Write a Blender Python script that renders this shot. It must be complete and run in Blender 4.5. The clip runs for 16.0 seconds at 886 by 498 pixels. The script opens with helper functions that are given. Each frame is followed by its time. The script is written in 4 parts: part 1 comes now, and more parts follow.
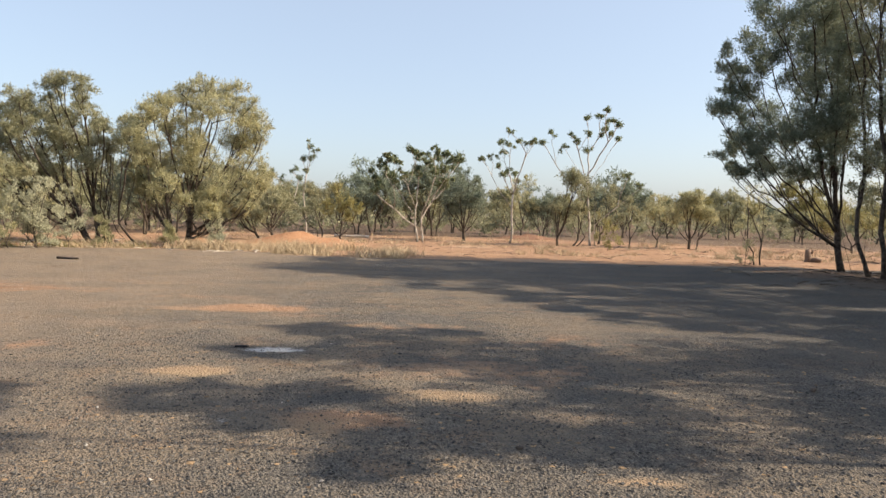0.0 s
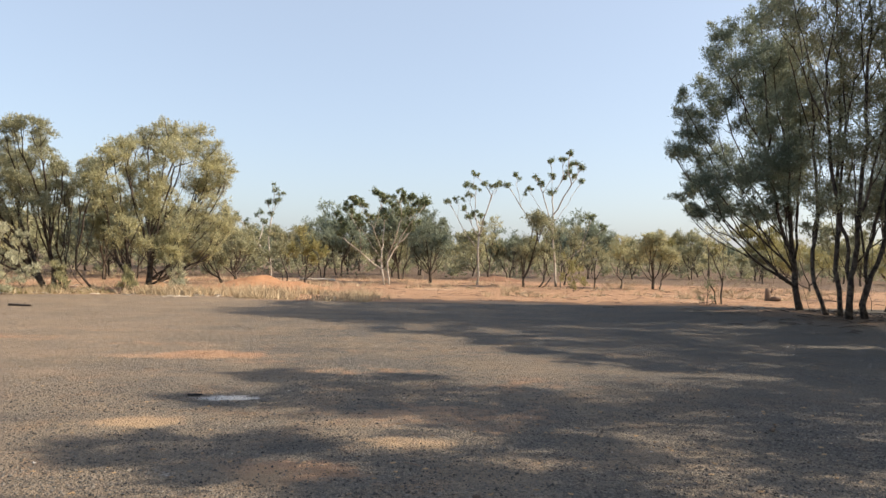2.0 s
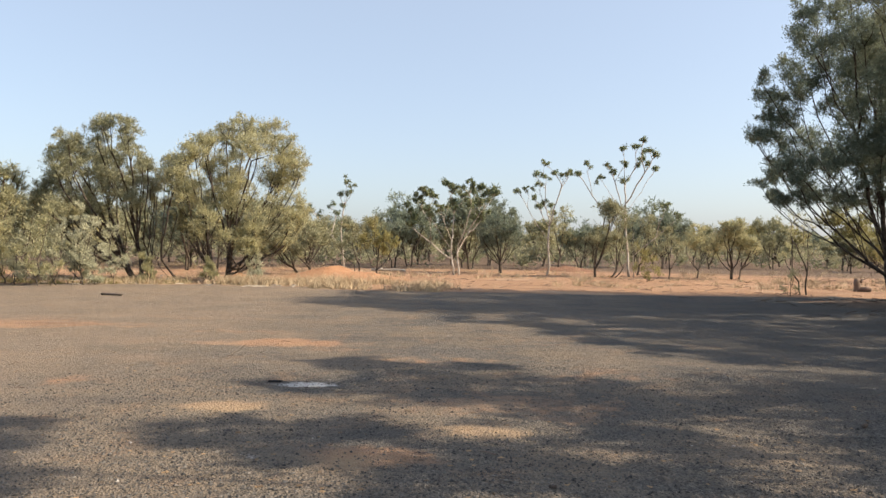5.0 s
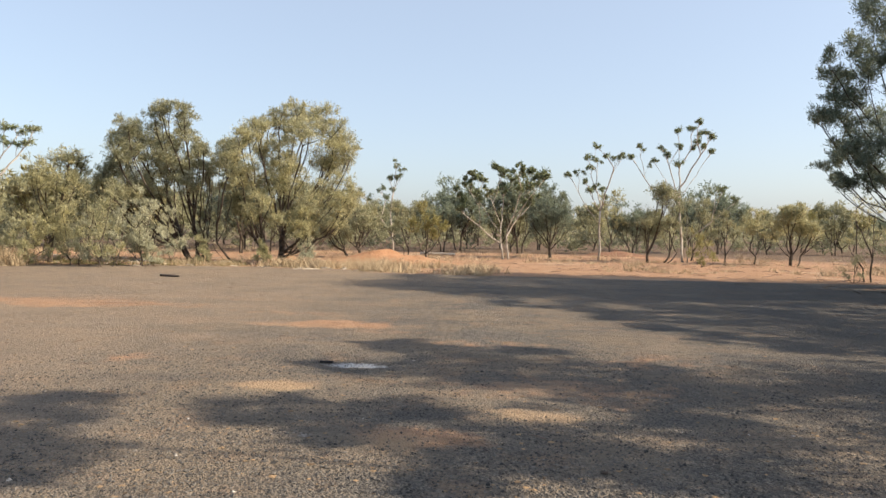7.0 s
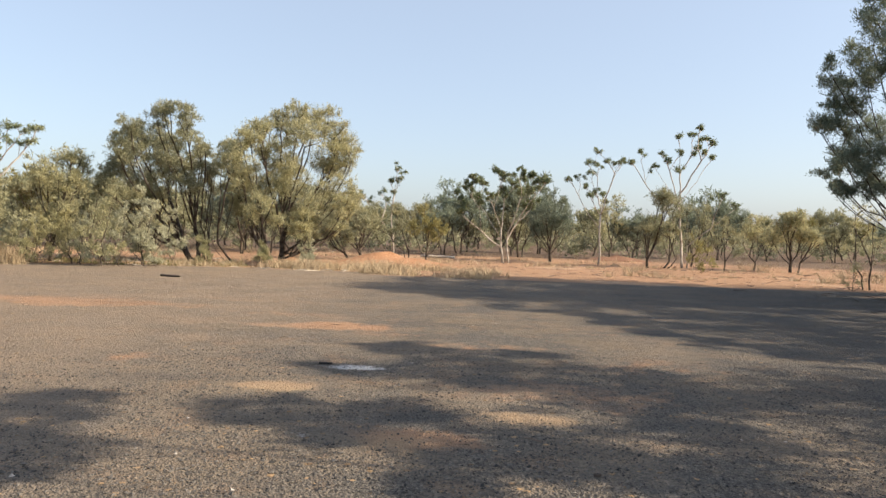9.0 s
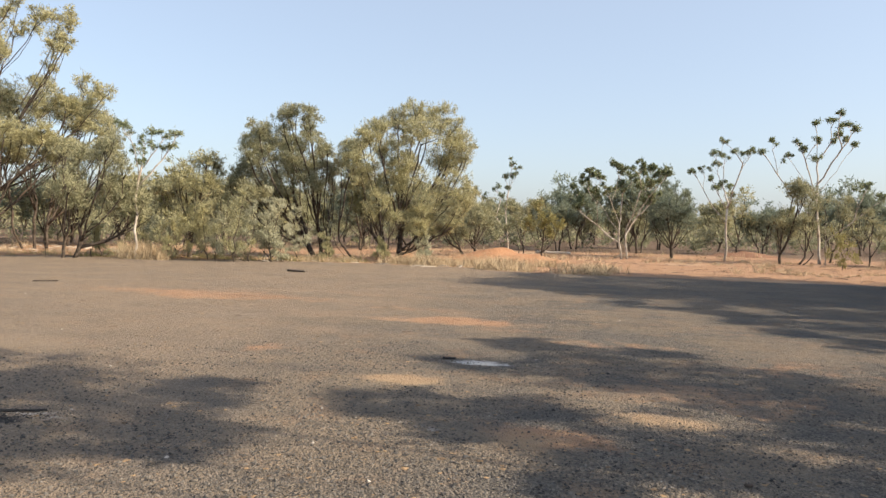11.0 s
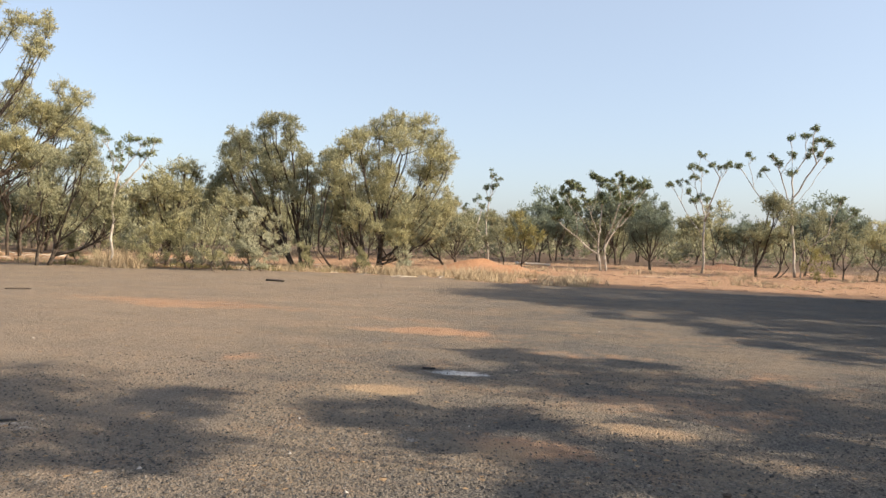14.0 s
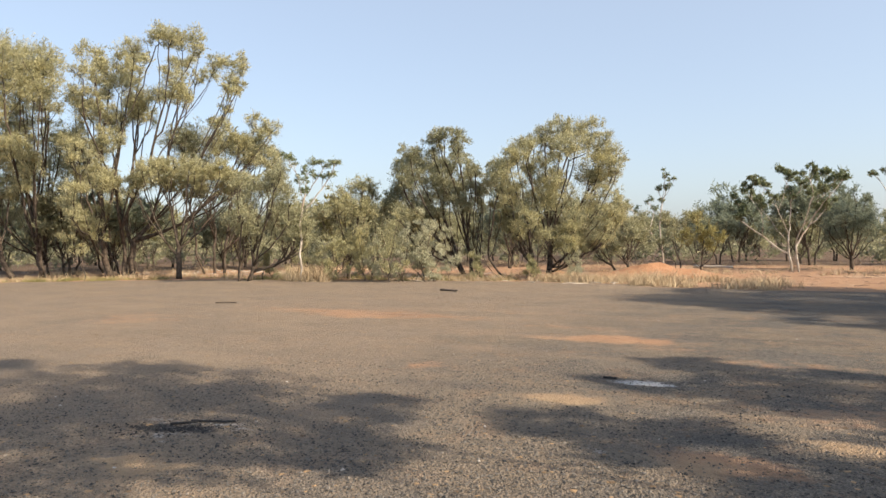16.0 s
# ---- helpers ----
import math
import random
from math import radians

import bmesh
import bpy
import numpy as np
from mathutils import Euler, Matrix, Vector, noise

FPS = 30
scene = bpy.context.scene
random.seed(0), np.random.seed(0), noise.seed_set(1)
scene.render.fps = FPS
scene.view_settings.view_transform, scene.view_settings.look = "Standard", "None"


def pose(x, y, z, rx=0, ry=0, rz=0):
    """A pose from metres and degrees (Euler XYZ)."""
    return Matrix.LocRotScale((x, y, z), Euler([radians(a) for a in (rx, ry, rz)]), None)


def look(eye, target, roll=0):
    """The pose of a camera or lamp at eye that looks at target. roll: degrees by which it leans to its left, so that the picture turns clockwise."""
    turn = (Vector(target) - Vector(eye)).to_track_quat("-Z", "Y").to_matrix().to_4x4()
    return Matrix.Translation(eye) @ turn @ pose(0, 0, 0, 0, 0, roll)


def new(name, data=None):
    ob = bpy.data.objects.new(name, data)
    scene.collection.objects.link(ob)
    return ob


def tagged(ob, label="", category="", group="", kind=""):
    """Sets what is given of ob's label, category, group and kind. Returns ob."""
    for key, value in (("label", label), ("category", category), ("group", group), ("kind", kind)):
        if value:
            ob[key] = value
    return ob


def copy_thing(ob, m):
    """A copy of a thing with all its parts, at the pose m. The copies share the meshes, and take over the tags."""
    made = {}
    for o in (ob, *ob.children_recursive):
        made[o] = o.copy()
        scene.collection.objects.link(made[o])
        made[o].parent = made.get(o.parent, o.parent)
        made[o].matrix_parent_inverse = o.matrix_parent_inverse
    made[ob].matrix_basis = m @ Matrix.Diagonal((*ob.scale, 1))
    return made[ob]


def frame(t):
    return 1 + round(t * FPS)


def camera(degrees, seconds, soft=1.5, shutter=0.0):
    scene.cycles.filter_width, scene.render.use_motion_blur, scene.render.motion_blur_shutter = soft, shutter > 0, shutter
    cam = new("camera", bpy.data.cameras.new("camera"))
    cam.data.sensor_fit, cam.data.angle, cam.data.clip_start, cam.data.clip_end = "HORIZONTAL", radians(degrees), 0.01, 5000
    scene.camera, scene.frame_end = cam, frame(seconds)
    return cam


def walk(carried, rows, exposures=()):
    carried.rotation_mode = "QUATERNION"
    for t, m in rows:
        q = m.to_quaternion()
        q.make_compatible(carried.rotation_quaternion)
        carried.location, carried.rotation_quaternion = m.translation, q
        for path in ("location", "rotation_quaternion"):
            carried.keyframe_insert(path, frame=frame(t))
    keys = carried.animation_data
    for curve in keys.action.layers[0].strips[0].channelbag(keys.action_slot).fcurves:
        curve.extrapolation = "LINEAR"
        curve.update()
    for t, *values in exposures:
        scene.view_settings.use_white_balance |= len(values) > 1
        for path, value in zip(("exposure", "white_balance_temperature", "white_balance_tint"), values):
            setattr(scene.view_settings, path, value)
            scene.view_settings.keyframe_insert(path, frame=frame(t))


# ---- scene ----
cam = camera(65.17, 16.0)
EXPO, SUN, SKY = 0.86, 5.0, 0.108
PATH = [
    (0.0, pose(-0.000, -0.000, 1.600, 87.060, -1.528, 0.000)),
    (0.5, pose(0.065, 0.048, 1.608, 88.105, -0.142, 0.380)),
    (1.0, pose(0.114, 0.053, 1.606, 89.925, -0.338, -0.333)),
    (1.5, pose(0.110, 0.067, 1.604, 90.149, -0.576, -2.052)),
    (2.0, pose(0.104, 0.057, 1.604, 90.617, -1.083, -2.627)),
    (2.5, pose(0.108, 0.054, 1.599, 91.176, -0.729, -3.728)),
    (3.0, pose(0.097, 0.054, 1.595, 91.444, -0.346, -4.317)),
    (3.5, pose(0.100, 0.038, 1.603, 91.307, -0.576, -2.246)),
    (4.0, pose(0.132, 0.030, 1.600, 90.890, -1.045, -3.081)),
    (4.5, pose(0.125, 0.020, 1.595, 90.154, -1.388, -4.074)),
    (5.0, pose(0.063, 0.042, 1.600, 89.721, -0.781, 3.072)),
    (5.2, pose(0.055, 0.045, 1.598, 89.740, -0.900, 5.350)),
    (7.5, pose(0.047, 0.078, 1.585, 88.204, -0.659, 7.437)),
    (8.0, pose(0.049, 0.064, 1.588, 88.516, -0.191, 7.787)),
    (8.5, pose(0.067, 0.053, 1.586, 88.637, -0.437, 7.571)),
    (9.0, pose(0.073, 0.002, 1.598, 88.590, -1.616, 7.167)),
    (9.5, pose(0.085, -0.007, 1.598, 88.487, -1.406, 7.066)),
    (10.0, pose(0.032, -0.032, 1.590, 88.671, -1.486, 11.123)),
    (10.2, pose(-0.012, 0.025, 1.577, 88.470, -2.139, 13.723)),
    (12.3, pose(-0.100, 0.128, 1.570, 87.880, -0.894, 17.245)),
    (12.5, pose(-0.099, 0.162, 1.558, 88.285, -1.181, 16.282)),
    (13.0, pose(-0.094, 0.180, 1.540, 89.036, -1.106, 14.807)),
    (13.5, pose(-0.085, 0.129, 1.542, 88.947, -1.278, 14.631)),
    (14.0, pose(-0.087, 0.097, 1.557, 89.005, -1.680, 14.796)),
    (14.5, pose(-0.084, 0.072, 1.567, 89.018, -0.875, 16.349)),
    (15.0, pose(-0.082, 0.054, 1.564, 89.559, -0.900, 18.044)),
    (15.5, pose(-0.136, 0.086, 1.551, 89.680, -0.361, 21.806)),
    (16.0, pose(-0.163, 0.037, 1.575, 89.485, 0.510, 28.529)),
]
walk(cam, PATH, [(0.0, EXPO), (16.0, EXPO)])

# ---- light ----
SUN_AZ, SUN_EL = radians(93.0), radians(33.0)          # clockwise from +y
world = bpy.data.worlds.new("sky")
scene.world = world
world.use_nodes = True
wn = world.node_tree
sky = wn.nodes.new("ShaderNodeTexSky")
sky.sky_type, sky.sun_disc = "NISHITA", False
sky.sun_elevation, sky.sun_rotation = SUN_EL, SUN_AZ
sky.altitude, sky.air_density, sky.dust_density, sky.ozone_density = 200, 1.0, 2.5, 1.5
wn.nodes["Background"].inputs["Strength"].default_value = SKY
haze = wn.nodes.new("ShaderNodeMix")                     # smoke haze thins the blue evenly over the whole sky
haze.data_type = "RGBA"
haze.inputs["Factor"].default_value = 0.40
haze.inputs[7].default_value = (4.35, 4.85, 5.6, 1)
wn.links.new(sky.outputs[0], haze.inputs[6])
wn.links.new(haze.outputs[2], wn.nodes["Background"].inputs["Color"])
sun = new("sun", bpy.data.lights.new("sun", "SUN"))
sun.data.energy, sun.data.angle, sun.data.color = SUN, radians(0.53), (1.0, 0.83, 0.62)
sv = Vector((math.sin(SUN_AZ) * math.cos(SUN_EL), math.cos(SUN_AZ) * math.cos(SUN_EL), math.sin(SUN_EL)))
sun.matrix_world = look(sv * 60, (0, 0, 0))


# ---- materials ----
class Nodes:
    """Short hand for a material's node tree."""

    def __init__(self, name, rough=0.8):
        self.mat = bpy.data.materials.new(name)
        self.mat.use_nodes = True
        self.tree = self.mat.node_tree
        self.bsdf = self.tree.nodes["Principled BSDF"]
        self.bsdf.inputs["Roughness"].default_value = rough
        self.bsdf.inputs["Specular IOR Level"].default_value = 0.25
        self.place = self.add("ShaderNodeNewGeometry").outputs["Position"]

    def add(self, kind):
        return self.tree.nodes.new(kind)

    def put(self, value, socket):
        if isinstance(value, bpy.types.NodeSocket):
            self.tree.links.new(value, socket)
        elif isinstance(value, tuple) and len(value) == 3 and socket.type == "RGBA":
            socket.default_value = (*value, 1)
        else:
            socket.default_value = value

    def noise(self, scale, detail=4.0, rough=0.55, vector=None):
        n = self.add("ShaderNodeTexNoise")
        n.inputs["Scale"].default_value, n.inputs["Detail"].default_value, n.inputs["Roughness"].default_value = scale, detail, rough
        self.put(vector or self.place, n.inputs["Vector"])
        return n.outputs["Fac"]

    def cells(self, scale, out="Distance"):
        n = self.add("ShaderNodeTexVoronoi")
        n.inputs["Scale"].default_value = scale
        self.put(self.place, n.inputs["Vector"])
        return n.outputs[out]

    def span(self, value, a, b, lo=0.0, hi=1.0):
        n = self.add("ShaderNodeMapRange")
        n.interpolation_type = "SMOOTHSTEP"
        for k, v in enumerate((value, a, b, lo, hi)):
            self.put(v, n.inputs[k])
        return n.outputs[0]

    def math(self, op, a, b):
        n = self.add("ShaderNodeMath")
        n.operation = op
        self.put(a, n.inputs[0]), self.put(b, n.inputs[1])
        return n.outputs[0]

    def mix(self, fac, a, b, blend="MIX"):
        n = self.add("ShaderNodeMix")
        n.data_type, n.blend_type = "RGBA", blend
        self.put(fac, n.inputs["Factor"]), self.put(a, n.inputs[6]), self.put(b, n.inputs[7])
        return n.outputs[2]

    def attr(self, name):
        n = self.add("ShaderNodeAttribute")
        n.attribute_name = name
        return n.outputs["Fac"]

    def random(self):
        return self.add("ShaderNodeObjectInfo").outputs["Random"]

    def island(self):
        return self.add("ShaderNodeNewGeometry").outputs["Random Per Island"]

    def bump(self, height, strength, distance):
        n = self.add("ShaderNodeBump")
        n.inputs["Strength"].default_value, n.inputs["Distance"].default_value = strength, distance
        self.put(height, n.inputs["Height"])
        self.put(n.outputs[0], self.bsdf.inputs["Normal"])

    def color(self, value):
        self.put(value, self.bsdf.inputs["Base Color"])
        return self.mat


def leaf_material(name, low, high, dry, through_light=0.35):
    n = Nodes(name, 0.55)
    c = n.mix(n.island(), low, high)
    c = n.mix(n.span(n.noise(0.9, 3), 0.48, 0.78), c, dry)
    c = n.mix(n.math("MULTIPLY", n.random(), 0.35), c, high)
    n.color(c)
    glow = n.add("ShaderNodeBsdfTranslucent")
    n.put(n.mix(0.5, c, high), glow.inputs["Color"])
    both = n.add("ShaderNodeMixShader")
    both.inputs[0].default_value = through_light
    n.put(n.bsdf.outputs[0], both.inputs[1]), n.put(glow.outputs[0], both.inputs[2])
    n.put(both.outputs[0], n.tree.nodes["Material Output"].inputs["Surface"])
    return n.mat


def bark_material(name, dark, pale, stain, scale=9.0):
    n = Nodes(name, 0.9)
    c = n.mix(n.span(n.noise(scale, 6), 0.35, 0.65), dark, pale)
    c = n.mix(n.span(n.noise(1.7, 3), 0.5, 0.75), c, stain)
    n.bump(n.noise(scale * 4, 6), 0.6, 0.02)
    return n.color(c)


def ground_material():
    n = Nodes("gravel_and_red_dirt", 0.95)
    red, ash, coal, sand, litter = n.attr("red"), n.attr("ash"), n.attr("coal"), n.attr("sand"), n.attr("litter")
    # crushed grey stone with brown dust between
    tone = n.add("ShaderNodeSeparateColor")
    n.put(n.cells(75.0, "Color"), tone.inputs[0])
    stone = n.mix(tone.outputs[0], (0.053, 0.052, 0.050), (0.210, 0.190, 0.165))
    dust = n.mix(n.noise(2.3, 5), (0.170, 0.137, 0.102), (0.275, 0.220, 0.160))
    gravel = n.mix(n.span(n.noise(0.55, 7, 0.66), 0.40, 0.62, 0.10, 0.85), stone, dust)
    gravel = n.mix(n.span(n.noise(7.0, 4), 0.50, 0.72, 0.0, 0.6), gravel, (0.082, 0.079, 0.076))
    gravel = n.mix(n.span(n.noise(1.6, 6, 0.6), 0.52, 0.72, 0.0, 0.7), gravel, (0.265, 0.185, 0.125))
    drawn = n.add("ShaderNodeMapping")
    drawn.inputs["Scale"].default_value, drawn.inputs["Rotation"].default_value = (0.28, 1.25, 1.0), (0, 0, 0.16)
    n.put(n.place, drawn.inputs["Vector"])
    track = n.noise(1.0, 6, 0.6, drawn.outputs[0])
    gravel = n.mix(n.span(track, 0.52, 0.72, 0.0, 0.6), gravel, (0.275, 0.208, 0.146))
    gravel = n.mix(n.span(track, 0.30, 0.48, 0.5, 0.0), gravel, (0.082, 0.079, 0.076))
    # darker, greyer stone towards +x, with shade painted into it; paler tan towards -x
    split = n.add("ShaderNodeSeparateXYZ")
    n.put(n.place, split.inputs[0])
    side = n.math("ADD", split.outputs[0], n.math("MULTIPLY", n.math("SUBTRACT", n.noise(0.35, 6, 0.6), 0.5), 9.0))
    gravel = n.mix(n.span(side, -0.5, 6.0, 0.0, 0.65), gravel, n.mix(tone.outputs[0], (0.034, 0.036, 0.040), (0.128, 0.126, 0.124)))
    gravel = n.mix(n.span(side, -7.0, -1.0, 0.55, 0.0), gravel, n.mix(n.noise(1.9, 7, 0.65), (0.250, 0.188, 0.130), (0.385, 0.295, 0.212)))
    # coarse stones standing out of the finer ones
    coarse = n.add("ShaderNodeSeparateColor")
    n.put(n.cells(46.0, "Color"), coarse.inputs[0])
    gravel = n.mix(n.span(n.noise(0.8, 5), 0.35, 0.6, 0.2, 0.7), gravel, n.mix(coarse.outputs[0], (0.55, 0.55, 0.56), (1.22, 1.20, 1.17)), "MULTIPLY")
    # red earth
    earth = n.mix(n.noise(1.1, 6, 0.6), (0.325, 0.175, 0.095), (0.452, 0.300, 0.195))
    earth = n.mix(n.span(n.noise(14.0, 5), 0.5, 0.75, 0.0, 0.55), earth, (0.240, 0.124, 0.068))
    lined = n.add("ShaderNodeMapping")
    lined.inputs["Scale"].default_value = (0.22, 0.75, 1.0)
    n.put(n.place, lined.inputs["Vector"])
    earth = n.mix(n.span(n.noise(1.0, 7, 0.66, lined.outputs[0]), 0.52, 0.68, 0.0, 0.8), earth, (0.216, 0.132, 0.084))
    earth = n.mix(n.span(n.noise(0.23, 4), 0.55, 0.72, 0.0, 0.6), earth, (0.496, 0.384, 0.272))
    ragged = n.math("ADD", red, n.math("MULTIPLY", n.math("SUBTRACT", n.noise(3.2, 7, 0.68), 0.5), 0.9))
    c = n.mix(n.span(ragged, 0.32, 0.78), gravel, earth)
    # litter brown, which also carries the painted shade under the far trees
    c = n.mix(n.span(n.math("ADD", litter, n.math("MULTIPLY", n.math("SUBTRACT", n.noise(0.5, 6), 0.5), 0.9)), 0.3, 0.8), c, n.mix(n.noise(2.0, 5), (0.10, 0.072, 0.055), (0.22, 0.15, 0.10)))
    sandy = n.mix(n.noise(5.0, 6, 0.65), (0.26, 0.178, 0.110), (0.46, 0.335, 0.212))
    c = n.mix(n.span(n.math("ADD", sand, n.math("MULTIPLY", n.math("SUBTRACT", n.noise(4.5, 8, 0.7), 0.5), 1.1)), 0.25, 0.95), c, sandy)
    c = n.mix(n.span(n.math("ADD", ash, n.math("MULTIPLY", n.math("SUBTRACT", n.noise(9.0, 7, 0.7), 0.5), 2.4)), 0.45, 1.1), c, (0.55, 0.535, 0.52))
    c = n.mix(n.span(n.math("ADD", coal, n.math("MULTIPLY", n.math("SUBTRACT", n.noise(6.0, 5), 0.5), 0.8)), 0.3, 0.8), c, (0.035, 0.033, 0.035))
    rough = n.math("ADD", n.math("ADD", n.math("MULTIPLY", n.cells(75.0), 0.6), n.math("MULTIPLY", n.cells(46.0), 0.7)), n.noise(18.0, 6))
    n.bump(rough, 1.0, 0.03)
    return n.color(c)


def plain_material(name, a, b, scale, rough=0.9, bump=0.4):
    n = Nodes(name, rough)
    n.bump(n.noise(scale * 3, 7, 0.65), bump, 0.05)
    return n.color(n.mix(n.noise(scale, 5), a, b))


def speckled_material(name, a, b):
    n = Nodes(name, 0.92)
    return n.color(n.mix(n.island(), a, b))


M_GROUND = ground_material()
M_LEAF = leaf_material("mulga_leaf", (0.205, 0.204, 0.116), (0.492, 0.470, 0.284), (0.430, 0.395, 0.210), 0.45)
# darker, bluer copy of mulga_leaf, shade put into its colour
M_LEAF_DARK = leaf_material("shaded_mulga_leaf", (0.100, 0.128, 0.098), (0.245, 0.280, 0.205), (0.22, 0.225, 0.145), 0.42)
M_LEAF_SILVER = leaf_material("saltbush_leaf", (0.24, 0.255, 0.180), (0.50, 0.495, 0.360), (0.38, 0.36, 0.23))
M_LEAF_GOLD = leaf_material("yellowing_leaf", (0.153, 0.145, 0.060), (0.332, 0.302, 0.128), (0.289, 0.238, 0.111))
M_LEAF_GUM = leaf_material("gum_leaf", (0.070, 0.092, 0.050), (0.235, 0.265, 0.145), (0.24, 0.24, 0.13), 0.25)
M_LEAF_MID = leaf_material("grey_green_leaf", (0.140, 0.150, 0.094), (0.350, 0.344, 0.214), (0.36, 0.335, 0.19))
M_BARK = bark_material("dark_bark", (0.030, 0.024, 0.020), (0.110, 0.088, 0.070), (0.065, 0.045, 0.034))
M_BARK_GUM = bark_material("white_gum_bark", (0.33, 0.29, 0.25), (0.52, 0.48, 0.43), (0.26, 0.20, 0.15), 4.0)
M_GRASS = speckled_material("dry_grass", (0.300, 0.225, 0.140), (0.540, 0.440, 0.300))
M_STONES = speckled_material("crushed_stone", (0.036, 0.036, 0.036), (0.175, 0.158, 0.138))
M_PALE = speckled_material("pale_pebble", (0.30, 0.265, 0.23), (0.52, 0.48, 0.43))
M_LITTER = speckled_material("leaf_litter", (0.10, 0.07, 0.045), (0.34, 0.23, 0.13))
M_EARTH = plain_material("red_spoil_earth", (0.27, 0.130, 0.065), (0.42, 0.250, 0.150), 3.0, 0.95, 1.0)
M_BANK = plain_material("dark_red_earth", (0.160, 0.084, 0.052), (0.264, 0.148, 0.096), 3.0, 0.95, 0.8)
M_LOG = plain_material("weathered_log", (0.045, 0.036, 0.030), (0.14, 0.11, 0.09), 6.0)
M_STUMP = plain_material("grey_stump", (0.13, 0.09, 0.07), (0.30, 0.22, 0.17), 7.0)
M_COAL = plain_material("charcoal", (0.012, 0.012, 0.013), (0.05, 0.05, 0.052), 12.0)
M_DEAD = plain_material("bleached_wood", (0.36, 0.32, 0.28), (0.62, 0.57, 0.50), 7.0)


# ---- mesh helpers ----
def mesh_object(name, verts, faces, material, parent=None, label="", smooth=False):
    me = bpy.data.meshes.new(name)
    me.from_pydata(np.asarray(verts, float).tolist(), [], faces if isinstance(faces, list) else faces.tolist())
    me.materials.append(material)
    if smooth:
        me.polygons.foreach_set("use_smooth", [True] * len(me.polygons))
    me.update()
    ob = new(name, me)
    if parent:
        ob.parent = parent
    return tagged(ob, label) if label else ob


def lattice(x, y, seed):
    """Smooth value noise in 0..1 on arrays."""
    xi, yi = np.floor(x).astype(np.int64), np.floor(y).astype(np.int64)
    fx, fy = x - xi, y - yi
    fx, fy = fx * fx * (3 - 2 * fx), fy * fy * (3 - 2 * fy)

    def h(a, b):
        v = (a * 374761393 + b * 668265263 + seed * 974634777) & 0xFFFFFFFF
        v = ((v ^ (v >> 13)) * 1274126177) & 0xFFFFFFFF
        return ((v ^ (v >> 16)) & 0xFFFF) / 65535.0

    return (h(xi, yi) * (1 - fx) + h(xi + 1, yi) * fx) * (1 - fy) + (h(xi, yi + 1) * (1 - fx) + h(xi + 1, yi + 1) * fx) * fy


def fbm(x, y, size, seed, octaves=4):
    total, amp, k = 0.0, 0.5, 1.0 / size
    for o in range(octaves):
        total = total + amp * lattice(x * k, y * k, seed + o)
        amp, k = amp * 0.5, k * 2.03
    return total / (1 - 0.5 ** octaves)


def tubes(runs, sides):
    """Verts and faces of tapered tubes: each run is a list of (point, radius)."""
    verts, faces = [], []
    for run in runs:
        base, side = len(verts), None
        for i, (p, r) in enumerate(run):
            a = run[max(i - 1, 0)][0]
            b = run[min(i + 1, len(run) - 1)][0]
            d = (b - a).normalized() if (b - a).length > 1e-6 else Vector((0, 0, 1))
            side = (side - d * side.dot(d)) if side else d.orthogonal()
            side = side.normalized() if side.length > 1e-4 else d.orthogonal().normalized()
            up = d.cross(side)
            for k in range(sides):
                w = 2 * math.pi * k / sides
                verts.append(tuple(p + (side * math.cos(w) + up * math.sin(w)) * r))
        for i in range(len(run) - 1):
            for k in range(sides):
                a, b = base + i * sides + k, base + i * sides + (k + 1) % sides
                faces.append((a, b, b + sides, a + sides))
        faces.append(tuple(base + k for k in reversed(range(sides))))
        end = base + (len(run) - 1) * sides
        faces.append(tuple(end + k for k in range(sides)))
    return verts, faces


# ---- ground ----
def edge_y(x):
    """How far out the gravel reaches, by x."""
    return 24.0 + 1.6 * np.exp(-((x + 11) / 4.0) ** 2) - 0.030 * np.maximum(-16 - x, 0) ** 2 - 0.9 * np.exp(-((x - 2) / 6.0) ** 2)


def hump(x, y):
    """The low bank under the dark trees."""
    return 0.16 * np.exp(-(((x - 11.4) / 3.4) ** 2 + ((y - 20.4) / 2.2) ** 2))


def ground_height(x, y):
    near = np.exp(-(x * x + y * y) / 900.0)
    return hump(x, y) * (0.75 + 0.5 * fbm(x, y, 1.6, 14)) + near * (0.05 * (fbm(x, y, 5.0, 3) - 0.5) + 0.03 * (fbm(x, y, 1.1, 7, 3) - 0.5)) - 0.05 * np.exp(-(((x + 2.0) / 0.9) ** 2 + ((y - 8.0) / 0.5) ** 2))


